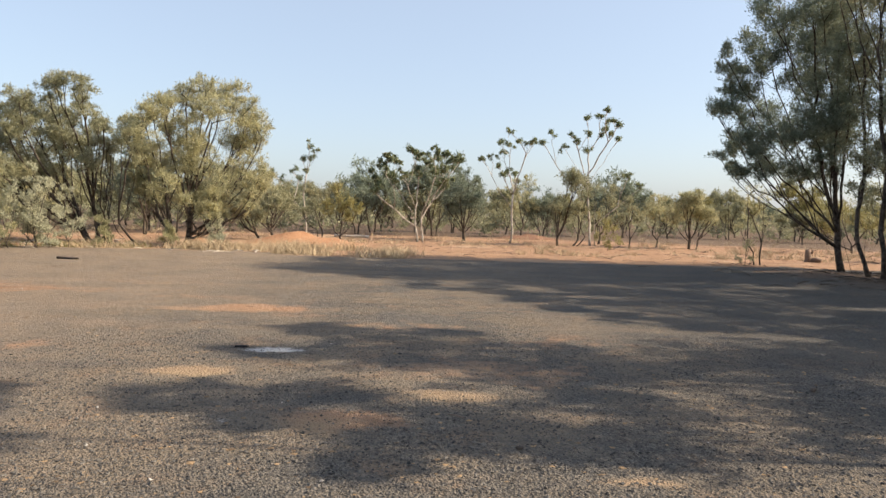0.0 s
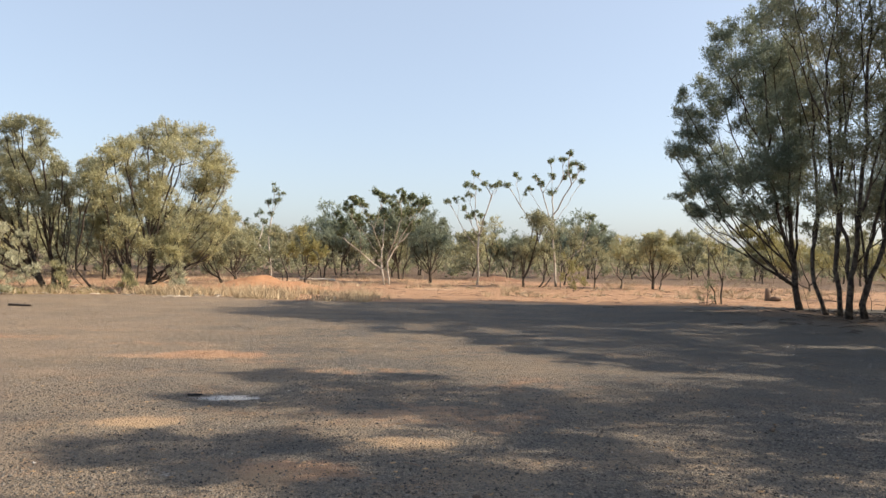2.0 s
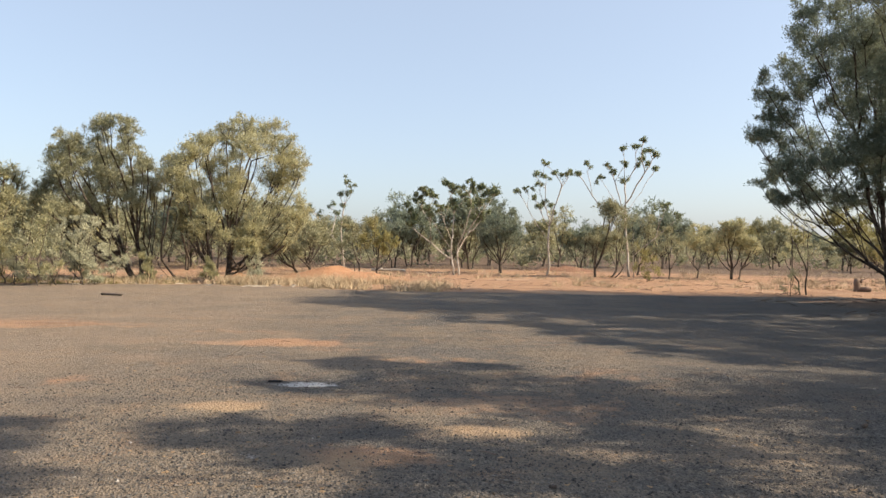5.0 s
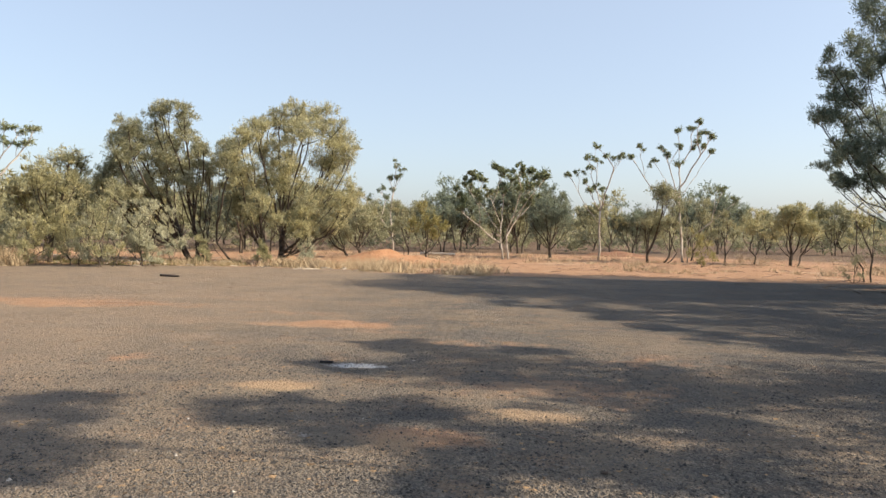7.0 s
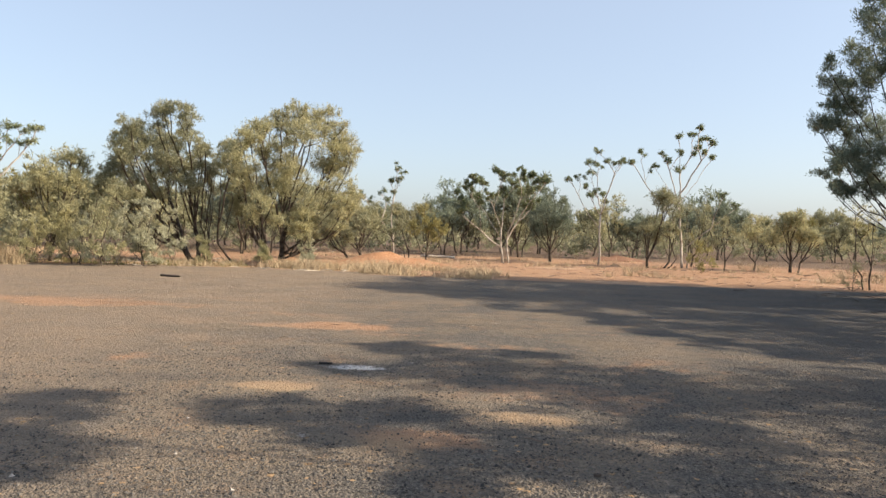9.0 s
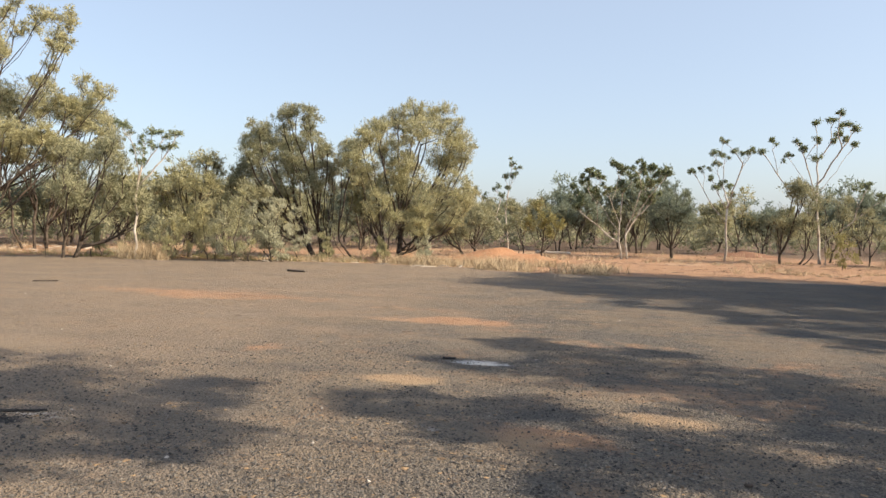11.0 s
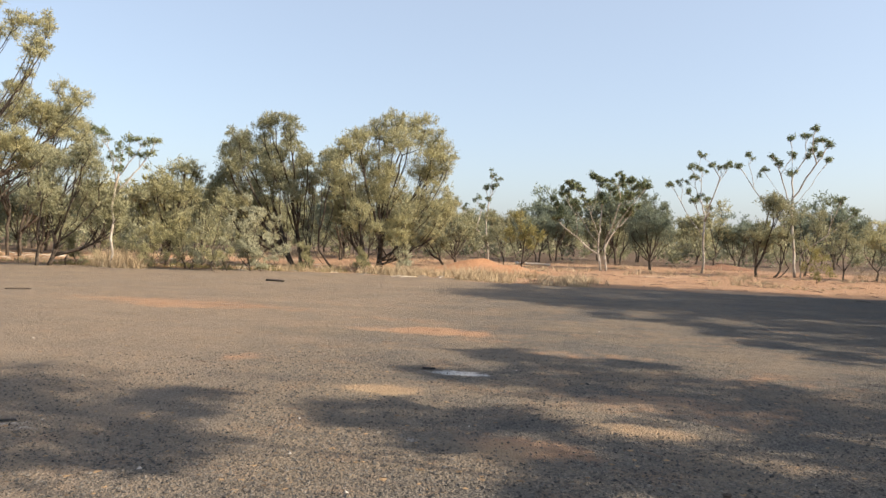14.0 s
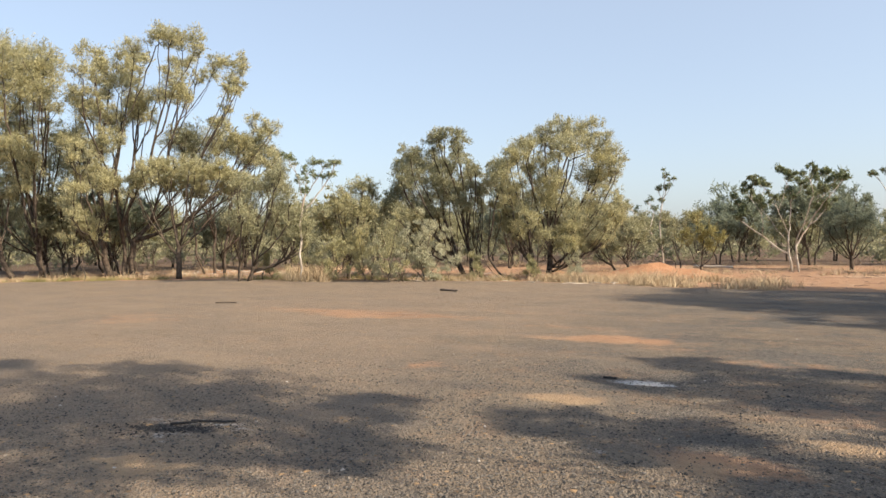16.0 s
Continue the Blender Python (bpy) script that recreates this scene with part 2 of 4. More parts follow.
# bare red or sandy patches in the gravel: x, y, half width, half depth, strength
PATCHES = ((-2.46, 6.64, 0.42, 0.20, 1.25), (-2.0, 6.8, 0.7, 0.25, 0.45), (0.19, 5.94, 0.48, 0.20, 0.8), (-0.94, 5.07, 0.38, 0.30, 0.75), (1.1, 4.05, 0.3, 0.12, 0.8), (-4.55, 3.32, 0.30, 0.17, 2.0),
           (-3.1, 11.1, 1.3, 0.45, 0.95), (-2.2, 10.5, 1.0, 0.35, 0.6), (-9.0, 12.9, 3.6, 0.75, 0.75), (-13.0, 10.0, 2.2, 1.0, 0.6), (-6.4, 14.4, 2.4, 0.6, 0.45),
           (1.6, 8.9, 1.8, 0.6, 0.5), (4.0, 9.6, 1.6, 0.4, 0.4), (0.3, 11.8, 2.4, 0.8, 0.4), (-6.0, 7.4, 1.2, 0.5, 0.35),
           (0.6, 7.2, 2.0, 0.8, 0.55), (-0.6, 9.6, 1.8, 0.6, 0.55), (-4.67, 7.7, 0.36, 0.55, 0.65), (-4.0, 12.5, 1.6, 0.5, 0.6), (-0.75, 5.2, 0.55, 0.22, 0.8))


def blob(x, y, cx, cy, rx, ry):
    return np.exp(-(((x - cx) / rx) ** 2 + ((y - cy) / ry) ** 2))


def red_mask(x, y):
    m = np.clip((y - edge_y(x) + 1.8 * (fbm(x, y, 2.5, 21) - 0.5)) / 0.9, 0, 1)
    m = np.maximum(m, np.clip((x - 17) / 4 + (fbm(x, y, 3.0, 5) - 0.5), 0, 1))
    m = np.maximum(m, np.clip((-y - 6) / 4, 0, 1))
    m = np.maximum(m, 0.75 * np.clip((hump(x, y) - 0.07) * 12 + (fbm(x, y, 0.8, 9) - 0.5), 0, 1))
    for k, (cx, cy, rx, ry, s) in enumerate(PATCHES[6:]):
        m = np.maximum(m, 0.85 * s * blob(x + 0.9 * rx * (fbm(x, y, rx, 50 + k) - 0.5), y + 1.6 * ry * (fbm(x, y, rx * 0.5, 80 + k) - 0.5), cx, cy, rx * 1.2, ry * 1.3))
    return np.clip(m + 0.35 * (fbm(x, y, 4.5, 31) - 0.46), 0, 1)


def sand_mask(x, y):
    m = 0.0 * x
    for k, (cx, cy, rx, ry, s) in enumerate(PATCHES):
        x, y = x + 0.9 * rx * (fbm(x, y, rx, 50 + k) - 0.5), y + 1.3 * ry * (fbm(x, y, rx * 0.6, 80 + k) - 0.5)
        m = np.maximum(m, (s if k < 6 else 0.35 * s) * blob(x, y, cx, cy, rx * 1.1, ry * 1.15))
    return m


def stretched(fine, spans, limit):
    """Grid lines: fine steps inside the span, growing steps outside."""
    a, b = spans
    mid = list(np.arange(a, b + 1e-6, fine))
    lo, hi, s = [a], [b], fine
    while hi[-1] < limit:
        s *= 1.14
        hi.append(hi[-1] + s), lo.append(lo[-1] - s)
    return np.array(lo[:0:-1] + mid + hi[1:])


def build_ground():
    xs, ys = stretched(0.10, (-12.0, 8.0), 2500), stretched(0.09, (2.5, 14.0), 2500)
    gx, gy = np.meshgrid(xs, ys)
    x, y = gx.ravel(), gy.ravel()
    z = ground_height(x, y)
    w, h = len(xs), len(ys)
    i = (np.arange(h - 1)[:, None] * w + np.arange(w - 1)[None, :]).ravel()
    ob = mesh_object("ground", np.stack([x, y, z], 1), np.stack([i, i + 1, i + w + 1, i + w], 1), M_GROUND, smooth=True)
    me = ob.data
    far = np.hypot(x, y)
    # past 42 m the brown litter colour stands in for the far trees' shadows
    layers = {"red": red_mask(x, y), "sand": sand_mask(x, y),
              "litter": np.maximum(0.85 * blob(x, y, 13.6, 19.2, 4.6, 3.2), np.maximum(np.clip((far - 42) / 10, 0, 1), 0.32 * np.clip((y - edge_y(x) - 1.5) / 2.5, 0, 1) * np.clip((-8 - x) / 3, 0, 1))),
              "ash": np.maximum.reduce([1.75 * blob(x, y, -1.93, 8.0, 0.36, 0.15), 0.55 * blob(x, y, -1.62, 5.15, 0.22, 0.10), 0.72 * blob(x, y, -4.72, 4.42, 0.42, 0.15), 0.65 * blob(x, y, -5.35, 4.30, 0.42, 0.16), 0.55 * blob(x, y, -5.0, 4.0, 0.5, 0.3)]),
              "coal": np.maximum(0.7 * blob(x, y, -2.3, 8.08, 0.20, 0.10), np.maximum(0.9 * blob(x, y, -5.25, 4.08, 0.34, 0.17), 0.95 * blob(x, y, -4.88, 4.22, 0.34, 0.13)))}
    for name, values in layers.items():
        a = me.attributes.new(name, "FLOAT", "POINT")
        a.data.foreach_set("value", np.asarray(values, dtype=np.float32))
    tagged(ob, "grey crushed-gravel clearing edged by bare red dirt", "ground", "", "structure")


build_ground()


# ---- trees ----
class Skeleton:
    """Branches that grow from stems towards leaf clusters."""

    def __init__(self, seed):
        self.rnd = random.Random(seed)
        self.at, self.up, self.reach = [], [], []

    def node(self, p, parent):
        self.at.append(p), self.up.append(parent)
        self.reach.append(0.0 if parent < 0 else self.reach[parent] + (p - self.at[parent]).length)
        return len(self.at) - 1

    def line(self, start, goal, parent, steps, bend, wobble):
        """Nodes from start to goal along a bent line."""
        span = goal - start
        j = self.rnd
        for s in range(1, steps + 1):
            f = s / steps
            q = start + span * f + bend * (math.sin(math.pi * f)) + Vector((j.gauss(0, 1), j.gauss(0, 1), j.gauss(0, 1))) * wobble * span.length * (0 if s == steps else 1)
            parent = self.node(q, parent)
        return parent

    def join(self, goal, trunkward=0.35, lift=0.5, steep=0.5):
        pts = np.array([tuple(p) for p in self.at])
        d = pts - np.array(tuple(goal))
        cost = np.linalg.norm(d, axis=1) + trunkward * np.array(self.reach) + np.maximum(d[:, 2] + 0.15, 0) * 4 + np.maximum(0.28 * goal.z - pts[:, 2], 0) * 3 + steep * np.maximum(np.hypot(d[:, 0], d[:, 1]) + 0.8 * d[:, 2], 0)
        k = int(cost.argmin())
        start = self.at[k]
        length = (goal - start).length
        steps = 2 if length < 0.5 else 3 if length < 1.4 else 6
        out = Vector((goal.x - start.x, goal.y - start.y, 0))
        return self.line(start, goal, k, steps, out * 0.14 * lift - Vector((0, 0, length * 0.07 * lift)), 0.02 if length < 1.4 else 0.011)

    def runs(self, tip, power, most):
        """Chains of (point, radius), thickness by the number of tips carried."""
        n = len(self.at)
        load = [0.0] * n
        kids = [[] for _ in range(n)]
        for i, p in enumerate(self.up):
            if p >= 0:
                kids[p].append(i)
        for i in range(n - 1, -1, -1):
            load[i] = max(load[i], 1.0) if not kids[i] else sum(load[k] for k in kids[i])
        radius = [min(tip * l ** power, most) for l in load]
        done, runs = [i for i in range(n) if self.up[i] < 0], []
        stack = [(i, None) for i in done]
        while stack:
            i, before = stack.pop()
            run = [(self.at[before], min(radius[before], radius[i] * 1.15)), (self.at[i], radius[i])] if before is not None else [(self.at[i], radius[i] * 1.25)]
            while kids[i]:
                heavy = max(kids[i], key=lambda k: load[k])
                stack += [(k, i) for k in kids[i] if k != heavy]
                run.append((self.at[heavy], radius[heavy]))
                i = heavy
            if len(run) > 1:
                runs.append(run)
        return runs


def leaf_mesh(rng, centres, radii, count, size, width, droop, flat=0.8, axis=0.8, twigs=7, upright=0.35):
    """Slim leaf triangles along short twigs in clusters: verts and faces."""
    m = len(centres) * twigs
    per = max(1, count // twigs)
    out = rng.normal(size=(m, 3)) + np.array([0, 0, upright - 1.1 * droop])
    out /= np.linalg.norm(out, axis=1, keepdims=True)
    out[:, 2] *= flat
    long = np.repeat(radii, twigs)[:, None] * (0.5 + 0.6 * rng.random((m, 1)))
    c, out, long = (np.repeat(a, per, axis=0) for a in (np.repeat(centres, twigs, axis=0), out, long))
    n = m * per
    f = rng.random((n, 1)) ** 0.7
    p = c + out * long * f + rng.normal(size=(n, 3)) * (0.025 + 0.12 * long)
    way = out * 0.8 + rng.normal(size=(n, 3)) * axis + np.array([0, 0, 0.4 - 1.4 * droop])
    way /= np.linalg.norm(way, axis=1, keepdims=True)
    side = np.cross(way, rng.normal(size=(n, 3)))
    side /= np.linalg.norm(side, axis=1, keepdims=True)
    ln = size * (0.6 + 0.8 * rng.random((n, 1)))
    wd = width * (0.7 + 0.6 * rng.random((n, 1)))
    verts = np.stack([p - side * wd * 0.5, p + side * wd * 0.5, p + way * ln], 1).reshape(-1, 3)
    return verts, np.arange(3 * n).reshape(-1, 3)


def clusters_in(rng, lobes, depth, per, least=3):
    """Cluster centres and sizes in the lobes (u, w, z, r)."""
    pts, sizes = [], []
    for u, w, z, r in lobes:
        n = max(least, int(round(per * r ** 1.7)))
        d = rng.normal(size=(n, 3))
        d *= (0.25 + 0.75 * rng.random((n, 1)) ** 0.6) / np.linalg.norm(d, axis=1, keepdims=True)
        d[:, 1] *= depth
        d[:, 2] *= 0.88
        pts.append(np.array([u, w, z]) + d * r * 0.80)
        sizes += [0.36 * r ** 0.6 * (0.65 + 0.7 * rng.random()) for _ in range(n)]
    return np.concatenate(pts), np.array(sizes)


NAMES = {"mulga": ("mulga_tree", "tree"), "gum": ("gum_tree", "tree"), "sapling": ("sapling", "tree"), "shrub": ("shrub", "shrub")}
SEED = [100]


def grow(kind, label, stems, lobes, trunk=0.1, dens=1.0, lsize=1.0, dark=0, mid=0, silver=0, gold=0, tip=0.0, leaves=60, per=20.0, sides=6, least=3):
    """One tree or shrub at the origin, its crown spread over lobes (u, z, r), u to the right as one faces it."""
    SEED[0] += 1
    rng, rnd = np.random.default_rng(SEED[0]), random.Random(SEED[0])
    given = list(lobes) if len(lobes[0]) == 4 else None       # masses whose depth is known too
    lobes = [(l[0], l[-2], l[-1]) for l in lobes]
    half = max(abs(l[0]) + l[2] for l in lobes)
    if kind == "mulga" and len(lobes) > 5 and not given:          # leaf masses that bridge neighbouring ones
        solid = list(lobes)
        for u, z, r in solid:
            for near in sorted((math.hypot(u - a, z - c), a, c, s) for a, c, s in solid)[1:3]:
                lobes.append(((u + near[1]) / 2 + rnd.uniform(-.2, .2) * r, (z + near[2]) / 2 + rnd.uniform(-.2, .2) * r, (r + near[3]) * 0.42))
    deep = []
    for u, z, r in lobes:
        w = rnd.uniform(-1, 1) * 0.55 * math.sqrt(max(half * half - u * u, 0.05))
        deep.append((u, w if kind != "shrub" else w * 0.6, z, r))
    deep = [(u, w, z, r * 1.12) for u, w, z, r in given] if given else deep
    gum, shrub = kind == "gum", kind == "shrub"
    if gum:
        tufts = [(u + rnd.uniform(-1, 1) * r * 0.75, w * 0.8 + rnd.uniform(-1, 1) * r * 0.6, z + rnd.uniform(-.55, .5) * r, r * rnd.uniform(.35, .75)) for u, w, z, r in deep for _ in range(4)]
        pts, sizes = clusters_in(rng, tufts, 1.0, 16.0, 2)
        sizes = 0.14 * (0.35 + 1.1 * rng.random(len(pts)))
    else:
        pts, sizes = clusters_in(rng, deep, 1.0, per, least)
    if not gum:
        pts[:, 2] = np.maximum(pts[:, 2], 0.12 if shrub else 0.5)
    sk = Skeleton(SEED[0])
    low = min(z - r for _, z, r in lobes)
    middle = np.mean([z for _, z, _ in lobes])
    for k, (su, sw) in enumerate(stems):
        root = sk.node(Vector((su, sw, -0.08)), -1)
        pull = np.mean([l[0] for l in lobes]) * 0.5
        lean = Vector((pull * 0.14 + su * 0.5 + rnd.uniform(-.15, .15) * middle * .3, sw * 0.6 + rnd.uniform(-.1, .1) * middle * .3, 0))
        top = max(low * (0.45 if not gum else 0.75), 0.15 if shrub else 0.5, 0.0 if shrub else 0.17 * max(z for _, z, _ in lobes)) * rnd.uniform(0.85, 1.15)
        sk.line(sk.at[root], Vector((su, sw, top)) + lean, root, 4, lean * 0.25, 0.02)
    order = sorted(range(len(deep)), key=lambda i: deep[i][2])
    for i in order:
        u, w, z, r = deep[i]
        sk.join(Vector((u, w, z - r * 0.5)), 0.96 if not gum else 0.7, 0.5 if not gum else 0.1, 0.5 if not gum else 1.2)
    for p in sorted(map(tuple, pts), key=lambda q: q[2]):
        if rnd.random() < (0.7 if gum else 0.55):
            sk.join(Vector(p), 0.4, 0.1 if gum else 0.5)
    name, category = NAMES[kind]
    ob = new(name)
    tagged(ob, label, category)
    runs = sk.runs(tip or (0.011 if not shrub and not gum else 0.0075 if gum else 0.006), 0.50 if not gum else 0.46, trunk)
    thick = [r for r in runs if r[0][1] > 0.03]
    thin = [r for r in runs if r[0][1] <= 0.03]
    bark = M_BARK_GUM if gum else M_BARK
    v1, f1 = tubes(thick, sides + 2)
    v2, f2 = tubes(thin, 3)
    mesh_object("trunk", v1 + v2, f1 + [tuple(i + len(v1) for i in f) for f in f2], bark, ob, "pale smooth trunk and limbs" if gum else "", smooth=True)
    n = int(leaves * dens * (0.42 if gum else 0.6 if shrub else 1.0))
    size, width = (0.105, 0.044) if gum else (0.130, 0.038)
    v, f = leaf_mesh(rng, pts, sizes * (1.15 if not gum else 1.0), n, size * lsize, width * lsize, 0.75 if gum else 0.0, 0.8, 1.6 if gum else 0.5, 6 if gum else 7, 2.2 if shrub else 0.4)
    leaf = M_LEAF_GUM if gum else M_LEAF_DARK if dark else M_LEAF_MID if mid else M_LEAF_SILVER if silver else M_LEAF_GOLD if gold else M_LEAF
    mesh_object("crown", v, f, leaf, ob)
    return ob


def plant(kind, label, x, y, turn, stems, lobes, **how):
    ob = grow(kind, label, stems, lobes, **how)
    z = float(ground_height(np.array([x]), np.array([y]))[0])
    ob.matrix_world = pose(x, y, z, 0, 0, turn)
    return ob


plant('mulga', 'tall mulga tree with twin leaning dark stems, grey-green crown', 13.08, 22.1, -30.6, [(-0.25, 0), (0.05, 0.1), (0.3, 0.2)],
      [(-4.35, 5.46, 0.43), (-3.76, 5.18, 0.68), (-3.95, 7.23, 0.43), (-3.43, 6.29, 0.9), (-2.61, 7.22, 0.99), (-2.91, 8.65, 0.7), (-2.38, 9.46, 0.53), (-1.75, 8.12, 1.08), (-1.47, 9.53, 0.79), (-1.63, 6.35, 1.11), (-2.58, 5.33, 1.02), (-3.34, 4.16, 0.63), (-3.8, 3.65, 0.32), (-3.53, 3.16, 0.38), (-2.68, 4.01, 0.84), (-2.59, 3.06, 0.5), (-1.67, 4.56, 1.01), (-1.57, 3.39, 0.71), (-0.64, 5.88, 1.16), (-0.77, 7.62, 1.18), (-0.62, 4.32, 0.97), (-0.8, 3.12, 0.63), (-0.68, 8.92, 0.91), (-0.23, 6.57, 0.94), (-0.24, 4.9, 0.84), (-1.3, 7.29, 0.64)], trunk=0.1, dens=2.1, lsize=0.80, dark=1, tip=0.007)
plant('mulga', 'large many-stemmed mulga with black trunks and dense crown', 12.26, 18.95, -32.9, [(-0.1, 0), (0.18, 0.05), (-0.45, 0.3), (0.1, -0.3), (0.5, 0.2)],
      [(-1.6, 8.84, 0.89), (-0.72, 9.13, 0.97), (0.21, 9.13, 1.12), (1.04, 8.82, 1.16), (-0.96, 7.83, 1.14), (-0.09, 7.54, 1.14), (0.89, 7.41, 1.17), (1.63, 7.78, 1.1), (-0.68, 6.3, 1.12), (0.33, 6.03, 1.16), (1.29, 6.09, 1.16), (-0.39, 4.79, 1.07), (0.6, 4.56, 1.11), (1.47, 4.66, 1.07), (-0.69, 3.62, 0.81), (0.17, 3.27, 0.81), (1.13, 3.42, 0.88), (0.47, 2.36, 0.4), (-0.82, 2.64, 0.48), (-0.65, 10.28, 1.1), (0.22, 10.52, 1.22), (1.12, 10.09, 1.18), (2.17, 9.1, 1.09), (2.23, 6.61, 1.09), (2.22, 5.07, 1.04)], trunk=0.14, dens=1.05, lsize=0.80, mid=1, tip=0.007)
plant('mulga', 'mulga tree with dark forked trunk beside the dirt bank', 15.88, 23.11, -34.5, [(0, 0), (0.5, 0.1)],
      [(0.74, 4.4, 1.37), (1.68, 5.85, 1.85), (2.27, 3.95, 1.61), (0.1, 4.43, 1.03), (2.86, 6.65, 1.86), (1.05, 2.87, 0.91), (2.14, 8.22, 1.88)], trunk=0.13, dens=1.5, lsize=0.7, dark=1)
plant('sapling', 'thin two-stemmed sapling with sparse pale leaves', 11.65, 25.53, -24.5, [(-0.12, 0), (0.1, 0.1)],
      [(-0.26, 2.11, 0.59), (0.19, 1.69, 0.41), (-0.42, 2.75, 0.37), (-0.65, 1.47, 0.27), (0.14, 2.53, 0.32)], trunk=0.055, dens=0.55, lsize=0.8)
plant('shrub', 'low pale shrub with fine grey-green foliage', 10.9, 24.83, -23.7, [(0, 0)],
      [(-0.0, 0.45, 0.35), (-0.15, 0.24, 0.26), (0.11, 0.82, 0.26), (0.25, 0.25, 0.18)], trunk=0.02, dens=0.9, lsize=0.7)
plant('mulga', 'broad spreading mulga with leaning trunks and sunlit yellow-green crown', -10.81, 28.48, 20.8, [(0.3, 0), (-0.35, 0.3), (-1.45, -0.1), (-1.75, 0.3)],
      [(0.64, 6.34, 0.75), (1.59, 6.5, 0.65), (-0.25, 6.01, 0.63), (2.44, 5.86, 0.75), (3.05, 5.24, 0.65), (1.16, 5.35, 1), (-0.95, 5.27, 0.75), (-1.5, 4.85, 0.6), (-0.01, 4.66, 1.05), (2.13, 4.53, 1.05), (3.1, 4.31, 0.55), (-1.22, 3.9, 0.95), (0.69, 3.57, 1.12), (2.57, 3.19, 0.95), (3.46, 2.96, 0.45), (1.6, 2.32, 0.99), (2.87, 2.14, 0.6), (-1.68, 3.04, 0.7), (-0.53, 3.13, 0.8), (-1.22, 2.09, 0.75), (-0.34, 2.1, 0.6), (0.53, 1.77, 0.55), (1.25, 1.22, 0.4), (2.53, 1.35, 0.4), (-2.09, 4.17, 0.5), (-2.18, 5.15, 0.38)], trunk=0.12, dens=2.0, lsize=0.8)
plant('mulga', 'dense mulga with fanning dark stems and pale crown top', -14.14, 28.62, 26.3, [(0.1, 0), (-0.1, 0.1), (0.25, 0.2), (-0.3, 0.1)],
      [(-1.25, 6.31, 0.5), (-0.61, 6.08, 0.53), (-1.74, 5.99, 0.53), (-2.67, 5.58, 0.58), (-3.15, 5.13, 0.47), (-2.25, 5.24, 0.79), (-1.43, 5.16, 0.89), (-0.52, 5.16, 0.68), (-3.02, 4.38, 0.79), (-2.1, 4.18, 0.99), (-1.11, 4.07, 0.94), (-0.29, 4.24, 0.68), (-3.54, 3.7, 0.68), (-2.81, 3.2, 0.89), (-1.81, 3.1, 0.89), (-3.97, 3.12, 0.47), (-0.68, 3.06, 0.68), (0.17, 3.4, 0.57), (0.55, 3.98, 0.47), (0.27, 4.88, 0.39), (-3.35, 2.43, 0.58), (-2.41, 2.25, 0.52)], trunk=0.12, dens=2.0, lsize=0.8, mid=1)
plant('shrub', 'tall silvery saltbush shrub with upright leafy stems', -14.63, 24.95, 30.4, [(0, 0), (0.2, 0.1)],
      [(-0.02, 2.26, 0.38), (-0.19, 1.57, 0.52), (0.25, 1.24, 0.52), (-0.36, 0.77, 0.56), (0.13, 0.5, 0.47), (-0.07, 2.78, 0.21)], trunk=0.03, dens=2.2, lsize=0.72, silver=1)
plant('shrub', 'silvery shrub with upright leafy stems at the gravel edge', -13.78, 25.49, 28.4, [(0, 0)],
      [(-0.09, 1.82, 0.28), (-0.19, 1.24, 0.42), (0.26, 0.9, 0.42), (-0.03, 0.51, 0.42), (-0.0, 2.12, 0.19)], trunk=0.03, dens=2.2, lsize=0.72, silver=1)
plant('shrub', 'olive-green bushy shrub at the gravel edge', -15.35, 23.53, 33.1, [(0, 0), (0.3, 0)],
      [(0.19, 2.21, 0.41), (-0.23, 1.88, 0.55), (-0.64, 1.22, 0.59), (0.2, 1.23, 0.64), (-0.11, 0.57, 0.59), (0.52, 0.57, 0.46), (0.29, 2.65, 0.23)], trunk=0.03, dens=2.0, lsize=0.72)
plant('shrub', 'low olive shrub among dry grass', -18.88, 24.26, 37.9, [(0, 0)],
      [(-0.01, 1.39, 0.55), (-0.44, 0.81, 0.55), (0.43, 0.7, 0.55), (0.98, 1.17, 0.55), (1.09, 0.47, 0.45), (-0.11, 0.42, 0.4)], trunk=0.03, dens=1.1)
plant('mulga', 'slender yellow-green tree with a flat top', -18.81, 25.44, 36.5, [(0, 0), (0.3, 0.2)],
      [(0.35, 4.16, 0.62), (0.99, 4.26, 0.39), (-0.16, 3.14, 0.82), (0.72, 3.03, 0.72), (-0.43, 1.87, 0.77), (0.58, 1.91, 0.67), (-0.71, 3.77, 0.41), (1.11, 3.65, 0.39), (0.2, 1.1, 0.46)], trunk=0.09, dens=1.0)
plant('gum', 'white-trunked gum with dark glossy green crown', -19.54, 22.9, 40.5, [(0, 0)],
      [(-0.22, 5.11, 0.32), (0.41, 4.79, 0.37), (1.15, 5.14, 0.32), (1.53, 5, 0.22), (0.81, 4.51, 0.29), (0.06, 4.26, 0.27), (-0.47, 5.39, 0.2), (0.68, 5.22, 0.25), (1.36, 4.61, 0.2), (0.29, 3.9, 0.22)], trunk=0.045, dens=1.2)
